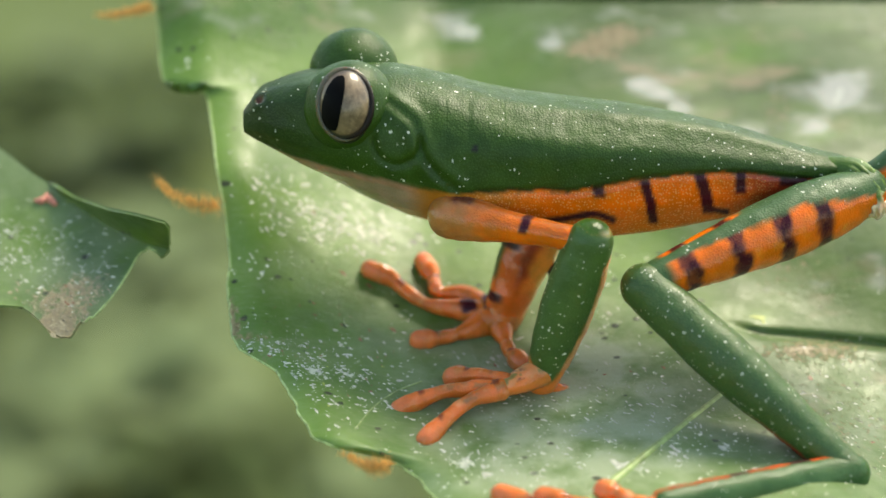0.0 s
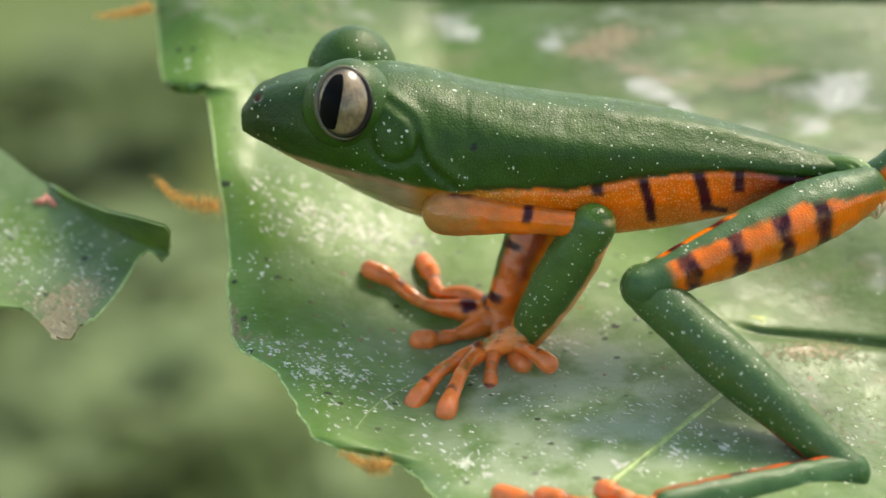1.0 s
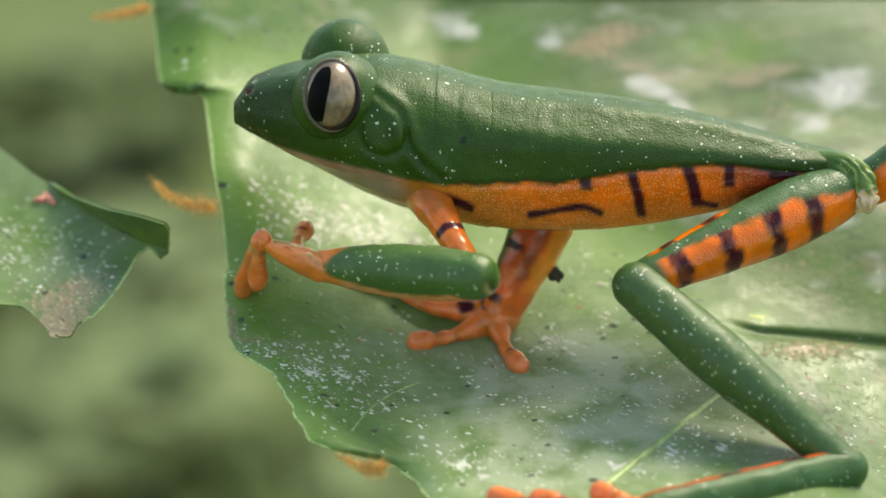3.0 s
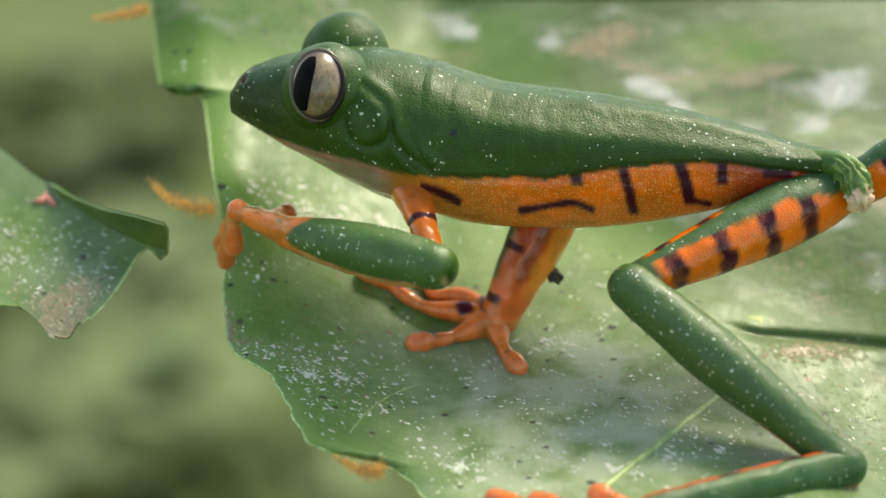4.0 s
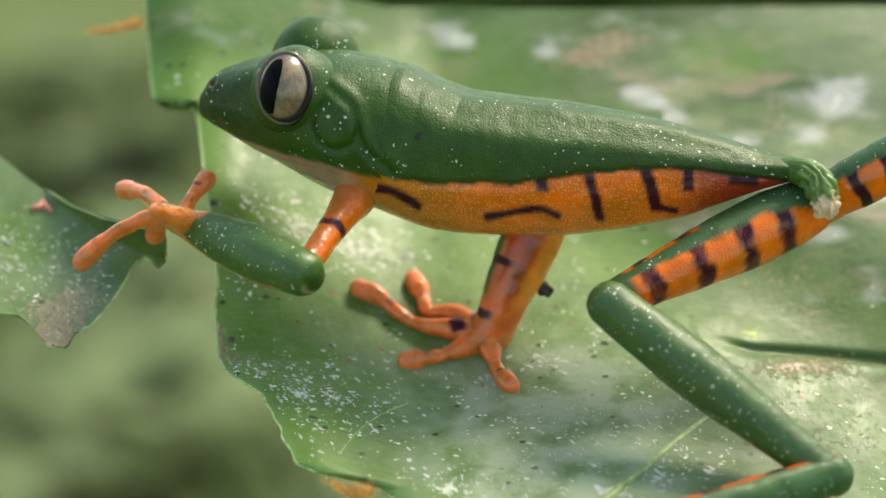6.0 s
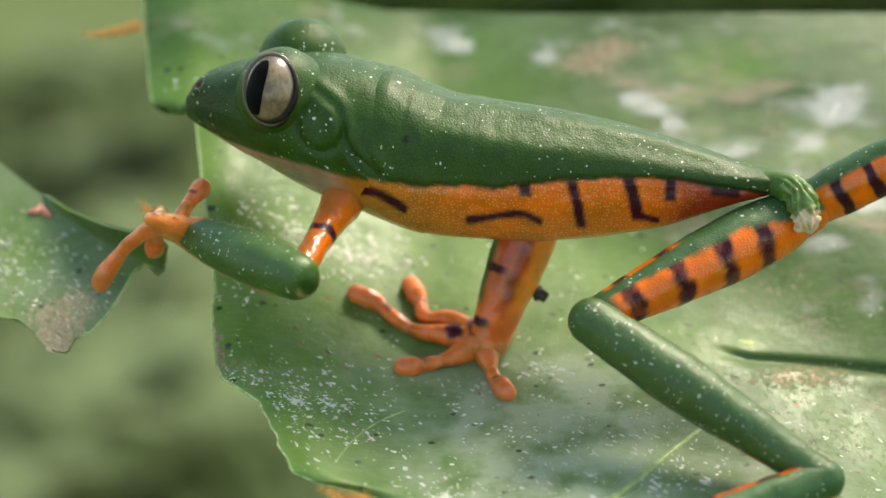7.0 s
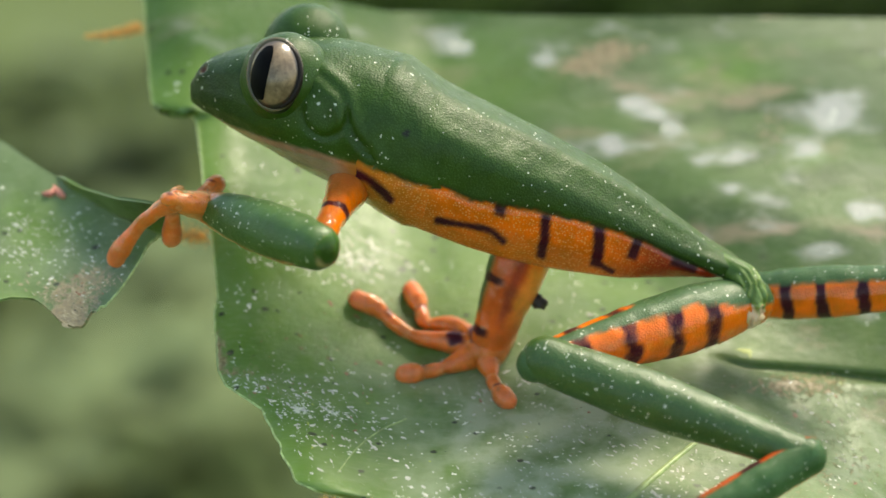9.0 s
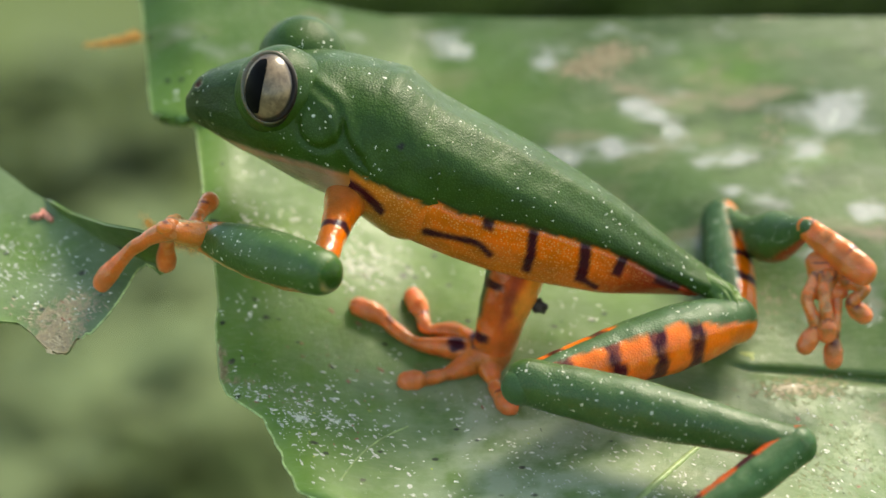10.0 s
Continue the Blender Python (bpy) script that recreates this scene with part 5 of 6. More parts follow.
    walk(MOVERS["chest"], [
        (0, at(6.0, 0.0, 206.0, 0.0, -0.0, -0.0)),
        (0.5, at(4.6, 0.0, 208.8, 0.0, -0.4, 0.2)),
        (1, at(2.9, -0.2, 209.3, 0.7, -1.5, 0.1)),
        (1.5, at(0.8, -0.1, 210.3, 0.9, -0.8, -0.4)),
        (2, at(-0.3, 0.2, 215.4, 0.7, -0.7, -0.2)),
        (2.5, at(-7.0, 0.4, 218.0, 0.7, 0.3, -0.3)),
        (4, at(-24.0, -0.4, 232.4, -1.8, 5.2, -1.4)),
        (4.5, at(-38.8, 0.2, 234.7, -2.3, 5.2, -2.2)),
        (5, at(-50.4, 0.0, 234.8, -2.7, 5.1, -2.5)),
        (5.5, at(-61.9, -0.5, 231.3, -2.7, 7.5, -2.7)),
        (7, at(-103.5, -0.9, 221.4, -3.4, 10.5, -1.2)),
        (7.5, at(-96.0, -0.1, 237.4, -1.1, 7.9, 0.5)),
        (8, at(-99.8, -0.9, 240.1, 0.4, 6.4, 2.0)),
        (8.5, at(-92.5, -0.2, 246.5, 0.0, 14.2, -0.2)),
        (9, at(-95.8, -0.5, 246.8, -0.5, 22.7, 0.8)),
        (9.5, at(-100.3, -0.8, 236.1, -0.3, 27.8, 1.8)),
        (10, at(-103.7, -0.9, 228.3, 0.3, 26.1, 1.9)),
    ])
    walk(MOVERS["arm_upper"], [
        (0, at(13.6, -100.0, 57.4, -0.0, 10.2, -21.4)),
        (0.5, at(8.8, -100.0, 60.8, 0.0, 6.9, -4.2)),
        (1, at(3.9, -100.0, 64.2, -0.0, 5.5, -4.1)),
        (1.5, at(-1.0, -100.0, 67.6, 0.0, 3.1, -7.2)),
        (1.8, at(-3.9, -100.0, 69.7, 0.0, 0.2, -4.0)),
        (2, at(-5.8, -100.0, 71.0, 0.0, 1.9, -20.2)),
        (2.2, at(-13.6, -100.0, 79.6, 0.0, 7.1, -3.8)),
        (2.5, at(-23.2, -61.0, 100.5, -0.0, 33.7, -53.2)),
        (2.7, at(-28.3, -57.5, 104.1, 0.0, 36.0, -58.8)),
        (3.3, at(-43.5, -47.1, 115.0, 0.0, 39.1, -71.4)),
        (3.8, at(-56.3, -38.5, 124.1, 0.0, 40.4, -75.8)),
        (4, at(-61.4, -35.0, 127.8, -0.0, 37.9, -76.1)),
        (4.5, at(-73.3, -35.0, 131.7, 0.0, 30.9, -74.5)),
        (5, at(-97.1, -35.0, 131.7, 0.0, 28.4, -81.6)),
        (5.2, at(-107.4, -35.0, 128.6, 0.0, 30.0, -99.9)),
        (5.5, at(-122.8, -35.0, 123.8, 0.0, 35.0, -117.7)),
        (5.7, at(-128.1, -35.0, 121.6, 0.0, 37.0, -120.0)),
        (6.2, at(-141.3, -35.0, 116.0, 0.0, 38.1, -119.3)),
        (6.8, at(-157.2, -35.0, 109.2, 0.0, 36.2, -116.3)),
        (7, at(-162.4, -35.0, 107.0, 0.0, 36.8, -113.3)),
        (7.5, at(-159.5, -35.0, 111.9, 0.0, 34.3, -107.7)),
        (8, at(-156.5, -35.0, 116.9, 0.0, 31.9, -106.7)),
        (8.5, at(-151.5, -35.0, 128.8, 0.0, 29.4, -103.7)),
        (9, at(-156.5, -35.0, 124.8, -0.0, 28.3, -103.4)),
        (9.5, at(-159.0, -35.0, 117.9, 0.0, 33.4, -103.1)),
        (10, at(-161.5, -35.0, 110.9, -0.0, 35.8, -101.9)),
    ])
    walk(MOVERS["arm_fore"], [
        (0, at(247.4, -191.5, 12.3, -77.4, 57.7, 119.9)),
        (0.5, at(262.3, -118.5, 30.0, -69.2, 59.8, 135.6)),
        (1, at(257.5, -118.0, 39.7, -61.0, 46.9, 127.7)),
        (1.5, at(251.7, -132.0, 54.0, -53.5, 41.9, 138.3)),
        (1.8, at(252.6, -118.0, 68.7, -37.5, 26.0, 148.3)),
        (2, at(233.5, -188.0, 62.6, -33.3, 17.1, 136.1)),
        (2.2, at(243.0, -117.0, 47.4, -24.8, 9.4, 156.5)),
        (2.5, at(104.0, -231.0, -41.2, -19.8, 3.7, 146.5)),
        (2.7, at(78.7, -234.0, -45.9, -17.3, 0.7, 156.5)),
        (3.3, at(19.7, -235.0, -45.9, -19.7, -6.5, 150.9)),
        (3.8, at(-8.4, -227.0, -41.3, -19.6, -13.5, 155.5)),
        (4, at(-13.1, -230.5, -29.1, -19.7, -11.6, 154.0)),
        (4.5, at(-14.9, -246.0, 0.9, -18.5, -10.1, 157.0)),
        (5, at(-64.2, -257.0, 10.2, -18.2, -13.2, 159.5)),
        (5.2, at(-145.3, -252.5, 0.9, -22.7, -17.9, 147.7)),
        (5.5, at(-220.0, -220.0, -22.6, -24.2, -17.3, 139.5)),
        (5.7, at(-230.0, -211.5, -32.1, -24.2, -16.4, 138.4)),
        (6.2, at(-239.5, -210.0, -41.5, -24.2, -16.7, 138.9)),
        (6.8, at(-248.3, -219.5, -41.4, -24.2, -16.3, 138.5)),
        (7, at(-243.4, -222.5, -46.0, -24.0, -15.6, 138.5)),
        (7.5, at(-223.7, -236.0, -31.8, -24.1, -16.7, 139.4)),
        (8, at(-218.6, -242.5, -17.8, -24.0, -15.4, 138.6)),
        (8.5, at(-204.1, -251.0, 3.7, -24.3, -15.8, 137.0)),
        (9, at(-208.6, -253.5, 3.7, -24.1, -14.0, 135.9)),
        (9.5, at(-207.4, -242.5, -22.4, -23.6, -12.3, 137.3)),
        (10, at(-204.0, -237.5, -38.4, -23.4, -11.9, 138.2)),
    ])
    walk(MOVERS["arm_palm"], [
        (0, at(177.6, -69.8, -210.0, 0.0, 19.4, -152.6)),
        (0.5, at(172.6, -30.6, -185.4, -0.0, 17.8, -171.8)),
        (1, at(148.9, 22.5, -149.9, 0.0, 18.9, -160.9)),
        (1.5, at(120.5, -15.0, -103.6, 0.0, 17.0, -166.2)),
        (1.8, at(85.7, -15.0, -26.9, 0.0, 16.5, -160.1)),
        (2, at(53.8, -15.0, -13.9, -0.0, 14.7, -158.6)),
        (2.2, at(8.0, -15.0, 5.0, 0.0, 9.1, -157.4)),
        (2.5, at(-133.3, -74.0, -59.8, 0.0, -19.0, -176.5)),
        (2.7, at(-182.8, -120.5, -49.3, -0.0, -22.3, -175.7)),
        (3.3, at(-227.8, -97.0, -13.6, -0.0, -26.6, -174.7)),
        (3.8, at(-260.8, -112.0, 25.2, -0.0, -28.4, -173.8)),
        (4, at(-264.0, -108.0, 28.2, 0.0, -23.5, -173.9)),
        (4.5, at(-273.5, -136.5, 51.0, 0.0, -18.3, 153.7)),
        (5, at(-324.3, -160.0, 75.6, 0.0, -12.6, 139.7)),
        (5.2, at(-374.7, -107.5, 88.3, 0.0, -19.7, -134.5)),
        (5.5, at(-427.0, -43.0, 62.3, 0.0, -21.0, -121.8)),
        (5.7, at(-434.4, -30.0, 48.6, 0.0, -18.1, -123.2)),
        (6.2, at(-445.3, -30.5, 40.7, 0.0, -15.4, -122.4)),
        (6.8, at(-453.3, -38.0, 38.6, 0.0, -10.8, -121.6)),
        (7, at(-449.0, -40.5, 30.7, -0.0, -12.5, -121.6)),
        (7.5, at(-431.1, -58.5, 50.2, 0.0, -8.6, -125.6)),
        (8, at(-424.9, -60.5, 58.0, -0.0, -10.0, -125.6)),
        (8.5, at(-404.9, -64.0, 81.6, -0.0, -8.9, -125.8)),
        (9, at(-407.2, -61.0, 72.8, 0.0, -7.8, -130.5)),
        (9.5, at(-411.9, -53.5, 38.4, 0.0, -10.9, -131.7)),
        (10, at(-412.2, -51.5, 20.7, -0.0, -10.0, -133.8)),
    ])
    walk(MOVERS["arm_A"], [
        (0, at(98.0, -111.0, -241.5, 0.0, 7.2, -175.4)),
        (0.5, at(83.0, -43.5, -214.4, 0.0, 13.9, -154.1)),
        (1, at(63.9, -7.0, -180.7, -0.0, 24.6, -137.7)),
        (1.5, at(18.8, -40.0, -135.5, 0.0, 46.1, -150.3)),
        (1.8, at(-38.4, -60.0, -65.9, 0.0, 50.9, -111.2)),
        (2, at(-61.0, -60.0, -46.2, 0.0, 40.6, -102.2)),
        (2.2, at(-100.3, -60.0, -13.8, 0.0, 42.4, -99.8)),
        (2.35, at(-169.5, -70.2, -18.6, -6.3, 34.7, -172.7)),
        (2.5, at(-238.7, -80.5, -23.5, 0.0, 27.4, 121.7)),
        (2.7, at(-281.9, -128.0, -8.7, -0.0, 22.2, 108.5)),
        (3.3, at(-324.4, -106.0, 35.0, 0.0, 28.0, 105.5)),
        (3.8, at(-344.3, -121.0, 70.6, 0.0, 27.8, 105.2)),
        (4, at(-352.4, -117.5, 66.8, -0.0, 25.7, 102.9)),
        (4.5, at(-354.5, -96.5, 80.8, 0.0, 40.5, 101.0)),
        (5, at(-395.0, -100.0, 96.3, 0.0, 32.9, 105.3)),
        (5.2, at(-431.7, -165.5, 117.5, 0.0, 4.2, 138.0)),
        (5.5, at(-463.0, -101.0, 88.5, -0.0, 1.8, -169.8)),
        (5.7, at(-472.5, -88.0, 71.3, 0.0, 13.6, -178.7)),
        (6.2, at(-482.1, -88.5, 59.5, 0.0, 26.6, 159.1)),
        (6.8, at(-488.9, -96.0, 51.6, -0.0, 35.0, 148.0)),
        (7, at(-484.7, -98.5, 45.7, 0.0, 32.7, 145.7)),
        (7.5, at(-472.6, -116.5, 61.0, 0.0, 30.1, 142.1)),
        (8, at(-466.5, -118.5, 70.7, 0.0, 28.8, 140.8)),
        (8.5, at(-446.7, -122.0, 92.8, -0.0, 27.9, 140.1)),
        (9, at(-456.8, -119.0, 83.2, 0.0, 30.6, 143.1)),
        (9.5, at(-463.5, -111.5, 53.3, 0.0, 30.5, 149.3)),
        (10, at(-467.7, -109.5, 34.9, 0.0, 28.5, 149.8)),
    ])
    walk(MOVERS["arm_B"], [
        (0, at(98.0, -111.0, -241.5, 0.0, 24.3, -147.2)),
        (0.5, at(83.0, -43.5, -214.4, -0.0, 26.0, -128.0)),
        (1, at(63.9, -7.0, -180.7, 0.0, 31.6, -115.3)),
        (1.5, at(18.8, -40.0, -135.5, 0.0, 51.2, -99.6)),
        (1.8, at(-38.4, -60.0, -65.9, 0.0, 46.6, -100.2)),
        (2, at(-61.0, -60.0, -46.2, 0.0, 26.3, -92.6)),
        (2.2, at(-100.3, -60.0, -13.8, 0.0, 24.3, -97.9)),
        (2.35, at(-169.5, -70.2, -18.6, 0.3, 24.6, -175.9)),
        (2.5, at(-238.7, -80.5, -23.5, 0.0, 25.0, 105.8)),
        (2.7, at(-281.9, -128.0, -8.7, -0.0, 21.0, 98.9)),
        (3.3, at(-324.4, -106.0, 35.0, -0.0, 23.6, 99.1)),
        (3.8, at(-344.3, -121.0, 70.6, 0.0, 18.6, 105.6)),
        (4, at(-352.4, -117.5, 66.8, -0.0, 17.3, 104.2)),
        (4.5, at(-354.5, -96.5, 80.8, 0.0, 22.7, 106.2)),
        (5, at(-395.0, -100.0, 96.3, 0.0, 15.2, 112.7)),
        (5.2, at(-431.7, -165.5, 117.5, -0.0, -15.9, 130.5)),
        (5.5, at(-463.0, -101.0, 88.5, -0.0, -40.5, 148.8)),
        (5.7, at(-472.5, -88.0, 71.3, 0.0, -20.8, 138.5)),
        (6.2, at(-482.1, -88.5, 59.5, 0.0, -18.2, 115.8)),
        (6.8, at(-488.9, -96.0, 51.6, 0.0, -6.3, 100.1)),
        (7, at(-484.7, -98.5, 45.7, -0.0, -6.2, 99.7)),
        (7.5, at(-472.6, -116.5, 61.0, -0.0, -6.4, 99.6)),
        (8, at(-466.5, -118.5, 70.7, 0.0, -6.6, 96.4)),
        (8.5, at(-446.7, -122.0, 92.8, 0.0, -3.9, 96.1)),
        (9, at(-456.8, -119.0, 83.2, 0.0, -4.7, 94.6)),
        (9.5, at(-463.5, -111.5, 53.3, -0.0, -3.6, 92.6)),
        (10, at(-467.7, -109.5, 34.9, 0.0, -3.6, 92.0)),
    ])
    walk(MOVERS["arm_C"], [
        (0, at(141.7, -88.3, -224.2, 0.0, 23.1, 30.0)),
        (0.5, at(132.3, -36.4, -198.5, 0.0, 23.5, -50.0)),
        (1, at(110.6, 9.2, -163.7, 0.0, 24.0, -36.0)),
        (1.5, at(74.7, -26.2, -117.9, 0.0, 21.2, -42.6)),
        (1.8, at(29.8, -35.2, -44.4, 0.0, 15.7, -17.7)),
        (2, at(2.1, -35.2, -28.5, 0.0, 17.2, -2.2)),
        (2.2, at(-40.8, -35.2, -3.5, 0.0, 21.7, -1.6)),
        (2.35, at(-110.8, -56.1, -23.4, 14.7, -8.4, 46.5)),
        (2.5, at(-180.7, -76.9, -43.4, 0.0, -39.0, 98.9)),
        (2.7, at(-227.4, -123.9, -31.0, 0.0, -31.2, 76.5)),
        (3.3, at(-271.3, -101.1, 8.2, 0.0, -19.2, 81.1)),
        (3.8, at(-298.4, -116.1, 45.6, -0.0, -8.6, 80.0)),
        (4, at(-303.8, -112.3, 45.5, 0.0, -8.7, 72.0)),
        (4.5, at(-309.9, -118.5, 64.4, 0.0, -12.2, 100.9)),
        (5, at(-356.1, -133.0, 84.9, 0.0, -8.7, 104.0)),
        (5.2, at(-400.4, -133.6, 101.5, 0.0, -27.4, 77.7)),
        (5.5, at(-443.2, -69.1, 74.1, 0.0, -45.3, 54.1)),
        (5.7, at(-451.5, -56.1, 58.8, -0.0, -45.7, 52.8)),
        (6.2, at(-461.9, -56.6, 49.2, -0.0, -45.5, 52.6)),
        (6.8, at(-469.3, -64.1, 44.5, -0.0, -43.0, 49.0)),
        (7, at(-465.1, -66.6, 37.4, 0.0, -43.0, 56.3)),
        (7.5, at(-449.7, -84.6, 55.1, 0.0, -37.9, 63.1)),
        (8, at(-443.6, -86.6, 63.7, 0.0, -33.4, 65.7)),
        (8.5, at(-423.7, -90.1, 86.6, 0.0, -19.7, 73.8)),
        (9, at(-429.5, -87.1, 77.5, -0.0, -19.8, 71.9)),
        (9.5, at(-435.2, -79.6, 45.1, 0.0, -25.9, 72.6)),
        (10, at(-437.2, -77.6, 27.1, 0.0, -32.8, 72.2)),
    ])
    walk(MOVERS["arm_D"], [
        (0, at(121.9, -98.6, -232.0, 0.0, -7.6, 160.0)),
        (0.5, at(109.9, -39.6, -205.7, 0.0, 35.0, -150.0)),
        (1, at(89.4, 1.9, -171.5, 0.0, 60.0, -101.0)),
        (1.5, at(59.5, -30.0, -122.7, 0.0, 75.0, -43.0)),
        (1.8, at(17.4, -39.8, -48.4, 0.0, 65.0, -84.0)),
        (2, at(-9.3, -39.8, -31.7, 0.0, 45.0, -100.0)),
        (2.2, at(-51.6, -39.8, -5.3, 0.0, 45.0, -115.0)),
        (2.35, at(-145.2, -60.1, -14.4, -13.1, 31.1, 157.9)),
        (2.5, at(-238.7, -80.5, -23.5, 0.0, 18.5, 84.4)),
        (2.7, at(-281.9, -128.0, -8.7, 0.0, 32.4, 100.7)),
        (3.3, at(-324.4, -106.0, 35.0, 0.0, 34.6, 100.5)),
        (3.8, at(-344.3, -121.0, 70.6, 0.0, 35.0, 104.1)),
        (4, at(-352.4, -117.5, 66.8, 0.0, 30.3, 99.7)),
        (4.5, at(-354.5, -96.5, 80.8, 0.0, 37.8, 95.6)),
        (5, at(-395.0, -100.0, 96.3, 0.0, 38.1, 97.9)),
        (5.2, at(-431.7, -165.5, 117.5, 0.0, 3.4, 108.8)),
        (5.5, at(-463.0, -101.0, 88.5, 0.0, 4.0, 109.7)),
        (5.7, at(-472.5, -88.0, 71.3, 0.0, 9.7, 108.7)),
        (6.2, at(-482.1, -88.5, 59.5, 0.0, 17.1, 106.9)),
        (6.8, at(-488.9, -96.0, 51.6, -0.0, 22.8, 96.3)),
        (7, at(-484.7, -98.5, 45.7, 0.0, 20.1, 105.2)),
        (7.5, at(-472.6, -116.5, 61.0, 0.0, 23.5, 102.8)),
        (8, at(-466.5, -118.5, 70.7, 0.0, 27.3, 99.4)),
        (8.5, at(-446.7, -122.0, 92.8, -0.0, 37.8, 102.6)),
        (9, at(-456.8, -119.0, 83.2, 0.0, 30.6, 102.4)),
        (9.5, at(-463.5, -111.5, 53.3, 0.0, 31.1, 104.5)),
        (10, at(-467.7, -109.5, 34.9, 0.0, 28.4, 102.4)),
    ])
    walk(MOVERS["far_fore"], [
        (0, at(106.5, 89.1, -117.8, 111.5, -66.0, -23.4)),
        (0.5, at(106.5, 89.0, -117.2, 111.0, -65.6, -22.9)),
        (1, at(106.5, 88.7, -118.7, 110.4, -65.4, -22.2)),
        (1.5, at(105.5, 86.8, -119.1, 108.5, -65.0, -20.3)),
        (2, at(105.4, 87.2, -119.9, 108.4, -64.6, -20.2)),
        (2.5, at(103.1, 83.2, -118.7, 105.0, -63.9, -16.6)),
        (4, at(100.5, 79.4, -121.7, 101.5, -63.0, -12.9)),
        (4.5, at(97.0, 79.2, -124.6, 100.7, -62.2, -12.1)),
        (5, at(92.7, 71.8, -131.4, 96.9, -63.5, -7.7)),
        (5.5, at(89.1, 72.9, -139.9, 97.9, -64.7, -8.7)),
        (7, at(80.6, 73.2, -163.9, 100.0, -69.0, -10.7)),
        (7.5, at(88.0, 84.7, -159.1, 110.7, -69.8, -21.9)),
        (8, at(90.2, 92.7, -160.2, 117.8, -69.8, -29.4)),
        (8.5, at(81.6, 88.0, -175.5, 112.5, -68.2, -24.0)),
        (9, at(81.9, 96.1, -176.7, 120.4, -66.7, -32.6)),
        (9.5, at(83.1, 96.9, -183.1, 122.9, -67.3, -35.1)),
        (10, at(85.3, 91.8, -188.5, 121.8, -69.2, -33.6)),
    ])
    walk(MOVERS["tarsus"], [
        (0, at(676.0, -230.0, -372.2, -0.0, 5.6, -154.7)),
        (0.5, at(676.1, -230.0, -370.8, 0.0, 5.6, -154.6)),
        (1, at(676.3, -229.0, -370.9, 0.0, 5.7, -154.5)),
        (1.5, at(674.5, -230.2, -370.8, 0.0, 5.8, -154.3)),
        (2, at(673.7, -241.2, -366.0, -0.0, 6.9, -155.9)),
        (2.5, at(668.5, -260.2, -362.6, -0.0, 7.5, -157.9)),
        (4, at(662.7, -268.0, -357.3, 0.0, 8.9, -158.4)),
        (4.5, at(658.4, -260.5, -355.8, 0.0, 9.7, -157.3)),
        (5, at(649.7, -294.1, -357.7, -0.0, 10.7, -160.9)),
        (5.5, at(642.7, -301.3, -362.5, -0.0, 11.9, -162.2)),
        (7, at(622.9, -284.3, -376.9, 0.0, 14.8, -159.8)),
        (7.5, at(619.8, -320.1, -350.0, -0.0, 19.3, -166.9)),
        (8, at(609.3, -355.0, -336.1, -0.0, 23.2, -174.5)),
        (8.5, at(601.5, -288.0, -356.6, -0.0, 22.2, -162.3)),
        (9, at(597.2, -261.7, -341.8, 0.0, 25.4, -159.6)),
        (9.5, at(589.3, -238.9, -332.1, 0.0, 28.1, -155.7)),
        (10, at(585.8, -240.6, -325.1, 0.0, 29.8, -154.5)),
    ])
    walk(MOVERS["fthigh"], [
        (0, at(767.2, 30.0, 111.9, 3.8, -29.4, -19.1)),
        (4, at(737.7, -29.6, 117.3, 3.5, -30.1, -18.8)),
        (7, at(646.9, -16.3, 77.8, 2.0, -27.1, -16.7)),
        (8, at(620.1, 36.5, 52.4, 1.9, -29.5, -16.6)),
        (8.5, at(593.1, 61.1, -36.1, 0.5, -15.9, -14.7)),
        (9, at(563.4, 75.4, -84.5, 0.5, -3.7, -14.5)),
        (9.2, at(553.8, 84.3, -96.2, -0.3, -10.5, -13.7)),
        (9.3, at(549.0, 88.8, -102.0, -0.9, -16.2, -13.0)),
        (9.4, at(544.0, 93.2, -107.9, -5.4, -23.8, -7.0)),
        (9.5, at(539.0, 97.6, -113.7, -32.2, -25.9, 33.4)),
        (9.6, at(537.5, 99.7, -114.6, -39.4, -28.4, 48.0)),
        (9.7, at(535.9, 101.7, -115.4, -44.1, -34.0, 57.6)),
        (9.8, at(534.3, 103.7, -116.3, -49.9, -37.7, 69.4)),
        (9.9, at(532.7, 105.8, -117.2, -54.7, -38.5, 80.8)),
        (10, at(531.1, 107.8, -118.0, -58.9, -40.5, 89.3)),
    ])
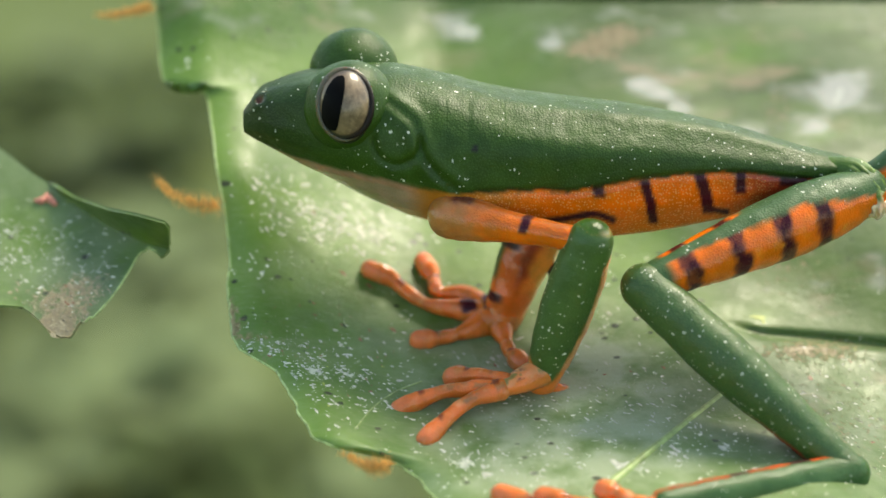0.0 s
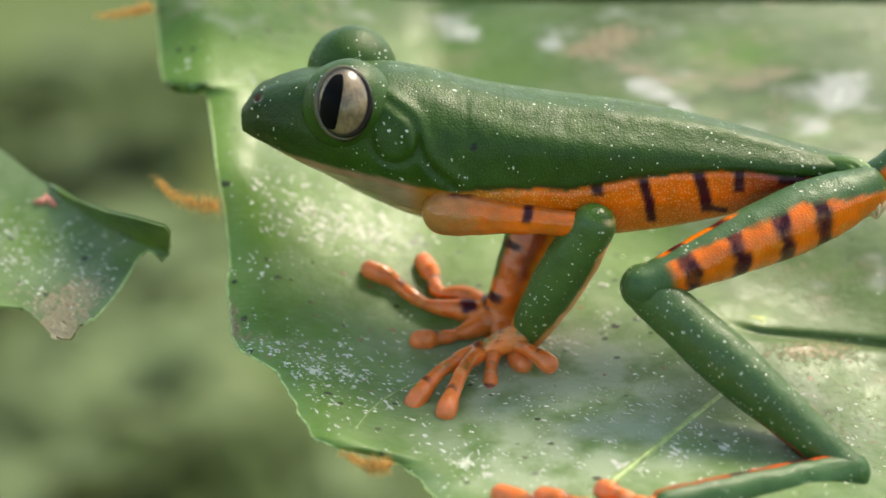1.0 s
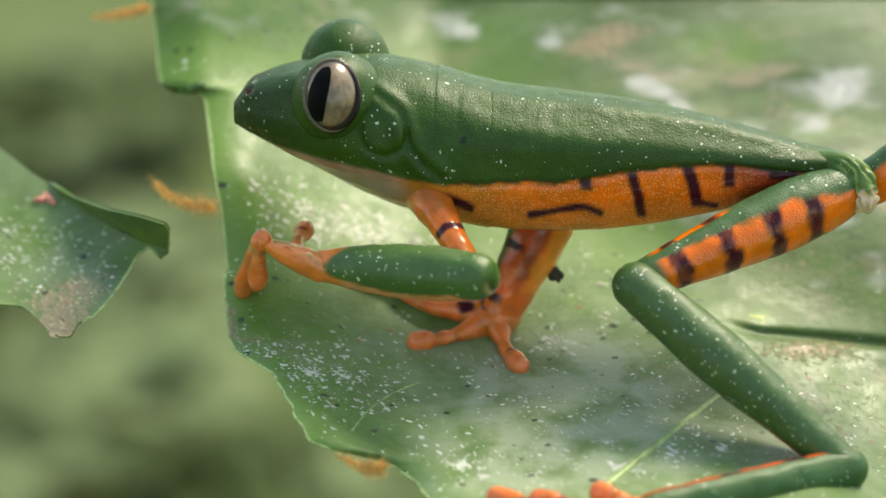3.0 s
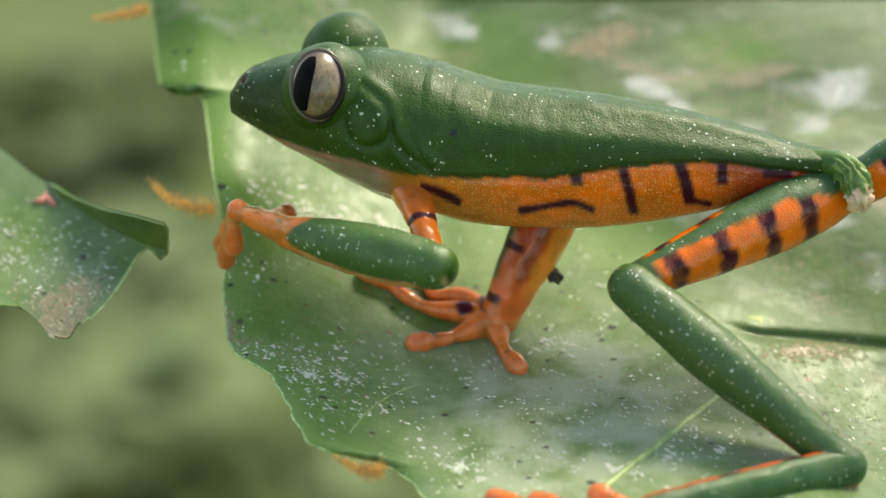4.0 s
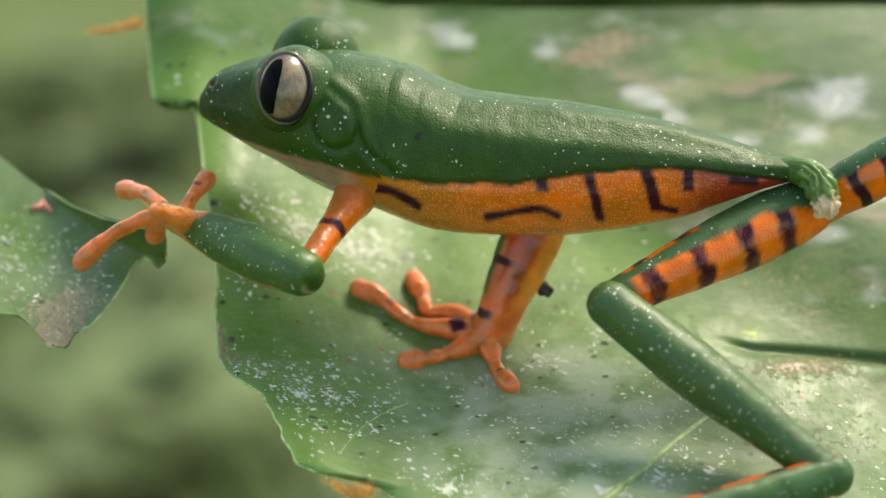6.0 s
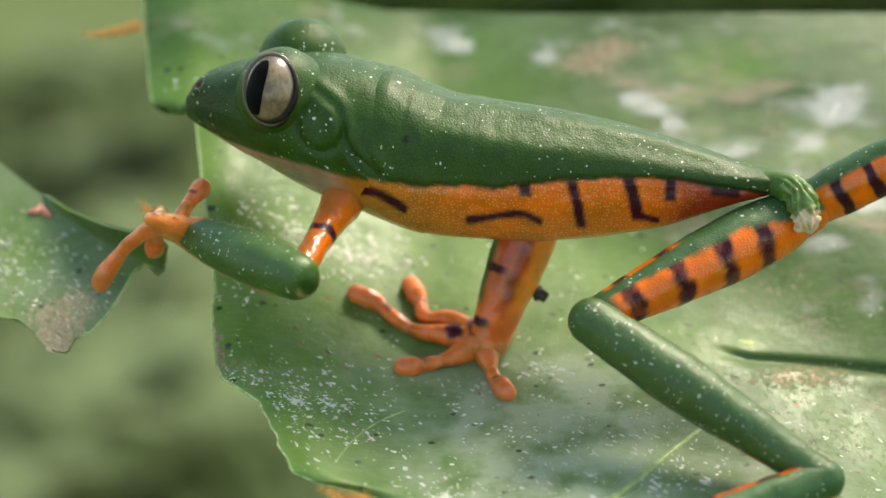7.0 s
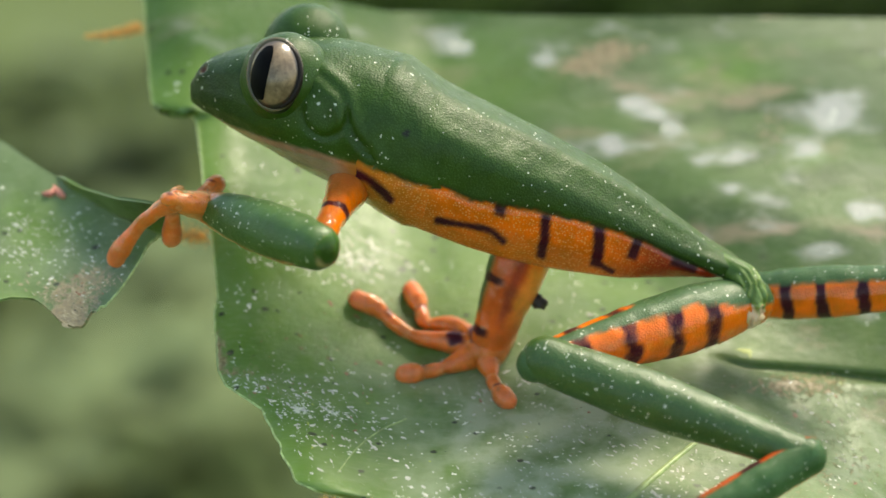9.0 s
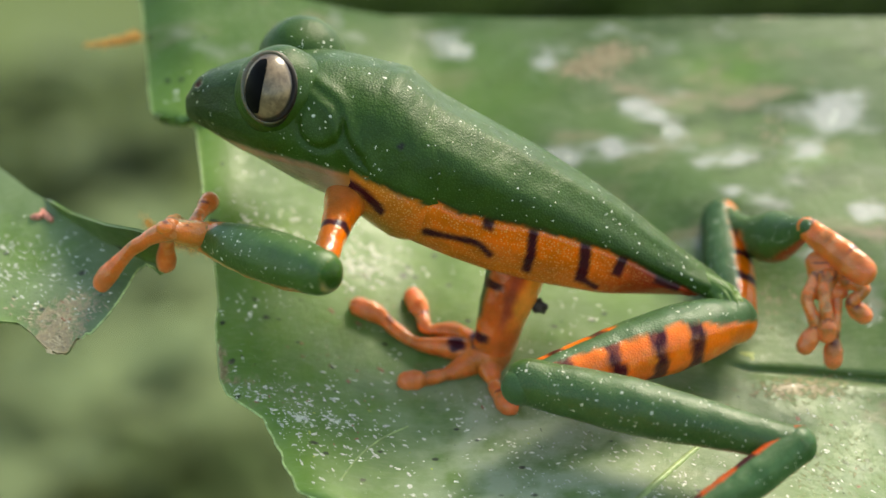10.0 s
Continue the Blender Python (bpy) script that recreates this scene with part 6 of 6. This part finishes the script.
    walk(MOVERS["fshank"], [
        (0, at(1073.4, -76.0, 294.8, -5.5, -19.6, -23.2)),
        (4, at(1028.9, -128.5, 295.3, -5.5, -18.2, -22.7)),
        (7, at(947.8, -106.5, 238.9, -5.7, -22.2, -21.6)),
        (8, at(940.7, -59.0, 242.1, -5.7, -22.2, -21.4)),
        (8.5, at(938.4, -29.5, 65.5, -5.5, -13.2, -19.5)),
        (9, at(949.6, -24.5, -58.6, -5.4, -5.8, -19.0)),
        (9.2, at(905.6, -1.5, -29.0, -5.1, -7.6, -26.6)),
        (9.3, at(859.9, 17.0, -9.0, -4.2, -7.4, -42.5)),
        (9.4, at(789.3, 63.0, 1.0, -3.5, -9.1, -52.8)),
        (9.5, at(741.8, 231.5, 4.3, -3.4, -11.3, -54.1)),
        (9.6, at(696.6, 276.5, 14.0, -2.5, -11.0, -64.5)),
        (9.7, at(656.0, 291.0, 35.6, -2.0, -6.4, -70.0)),
        (9.8, at(609.4, 304.0, 48.7, -2.0, -2.8, -69.9)),
        (9.9, at(566.5, 314.5, 51.0, -2.1, -0.5, -69.0)),
        (10, at(533.8, 313.0, 57.5, -2.2, 3.8, -67.1)),
    ])
    walk(MOVERS["ftarsus"], [
        (0, at(1342.5, -191.5, 399.1, 0.0, 30.7, -60.7)),
        (4, at(1303.8, -243.5, 393.2, -0.0, 30.3, -61.7)),
        (7, at(1220.6, -214.5, 358.8, 0.0, 25.7, -62.0)),
        (8, at(1218.1, -167.5, 363.7, -0.0, 25.9, -60.6)),
        (8.5, at(1221.5, -129.5, 136.0, 0.0, 23.0, -61.3)),
        (9, at(1233.6, -122.5, -28.0, 0.0, 20.7, -62.4)),
        (9.2, at(1171.7, -134.5, 10.6, 0.0, 21.2, -61.3)),
        (9.3, at(1079.3, -184.0, 29.5, 0.0, 25.6, -51.2)),
        (9.4, at(968.3, -173.0, 48.6, 0.0, 30.6, -52.2)),
        (9.5, at(914.3, -7.0, 62.9, 0.0, 33.4, -43.0)),
        (9.6, at(823.3, 10.5, 71.2, -0.0, 41.4, -14.5)),
        (9.7, at(758.2, 10.5, 69.2, -0.0, 39.7, -25.5)),
        (9.8, at(712.3, 22.5, 63.4, -0.0, 40.4, -25.7)),
        (9.9, at(674.2, 34.5, 53.5, -0.0, 40.8, -12.4)),
        (10, at(650.5, 37.0, 37.4, 0.0, 35.8, -34.4)),
    ])
    walk(MOVERS["ffoot"], [
        (0, at(1367.1, -210.4, 341.2, -5.8, 83.3, -95.7)),
        (4, at(1327.8, -263.1, 335.6, -5.8, 83.3, -95.7)),
        (7, at(1245.4, -236.1, 305.5, -5.8, 83.3, -95.7)),
        (8, at(1243.9, -188.4, 310.1, -5.8, 83.3, -95.7)),
        (8.5, at(1247.5, -151.8, 85.2, -5.8, 83.3, -95.7)),
        (9, at(1259.0, -146.1, -76.7, -5.8, 83.3, -95.7)),
        (9.2, at(1197.9, -157.4, -38.6, -5.8, 83.3, -95.7)),
        (9.3, at(1112.4, -200.2, -23.9, -5.8, 83.3, -95.7)),
        (9.4, at(999.2, -187.8, -9.2, -5.8, 83.3, -95.7)),
        (9.5, at(950.0, -15.3, 2.6, -5.8, 83.3, -95.7)),
        (9.6, at(867.8, 24.0, 2.6, -5.8, 83.3, -95.7)),
        (9.7, at(798.8, 16.1, 3.8, -5.8, 83.3, -95.7)),
        (9.8, at(752.5, 28.2, -2.5, -5.8, 83.3, -95.7)),
        (9.9, at(719.4, 49.6, -14.4, -5.8, 83.3, -95.7)),
        (10, at(689.6, 35.2, -24.9, -5.8, 83.3, -95.7)),
    ])


motions()
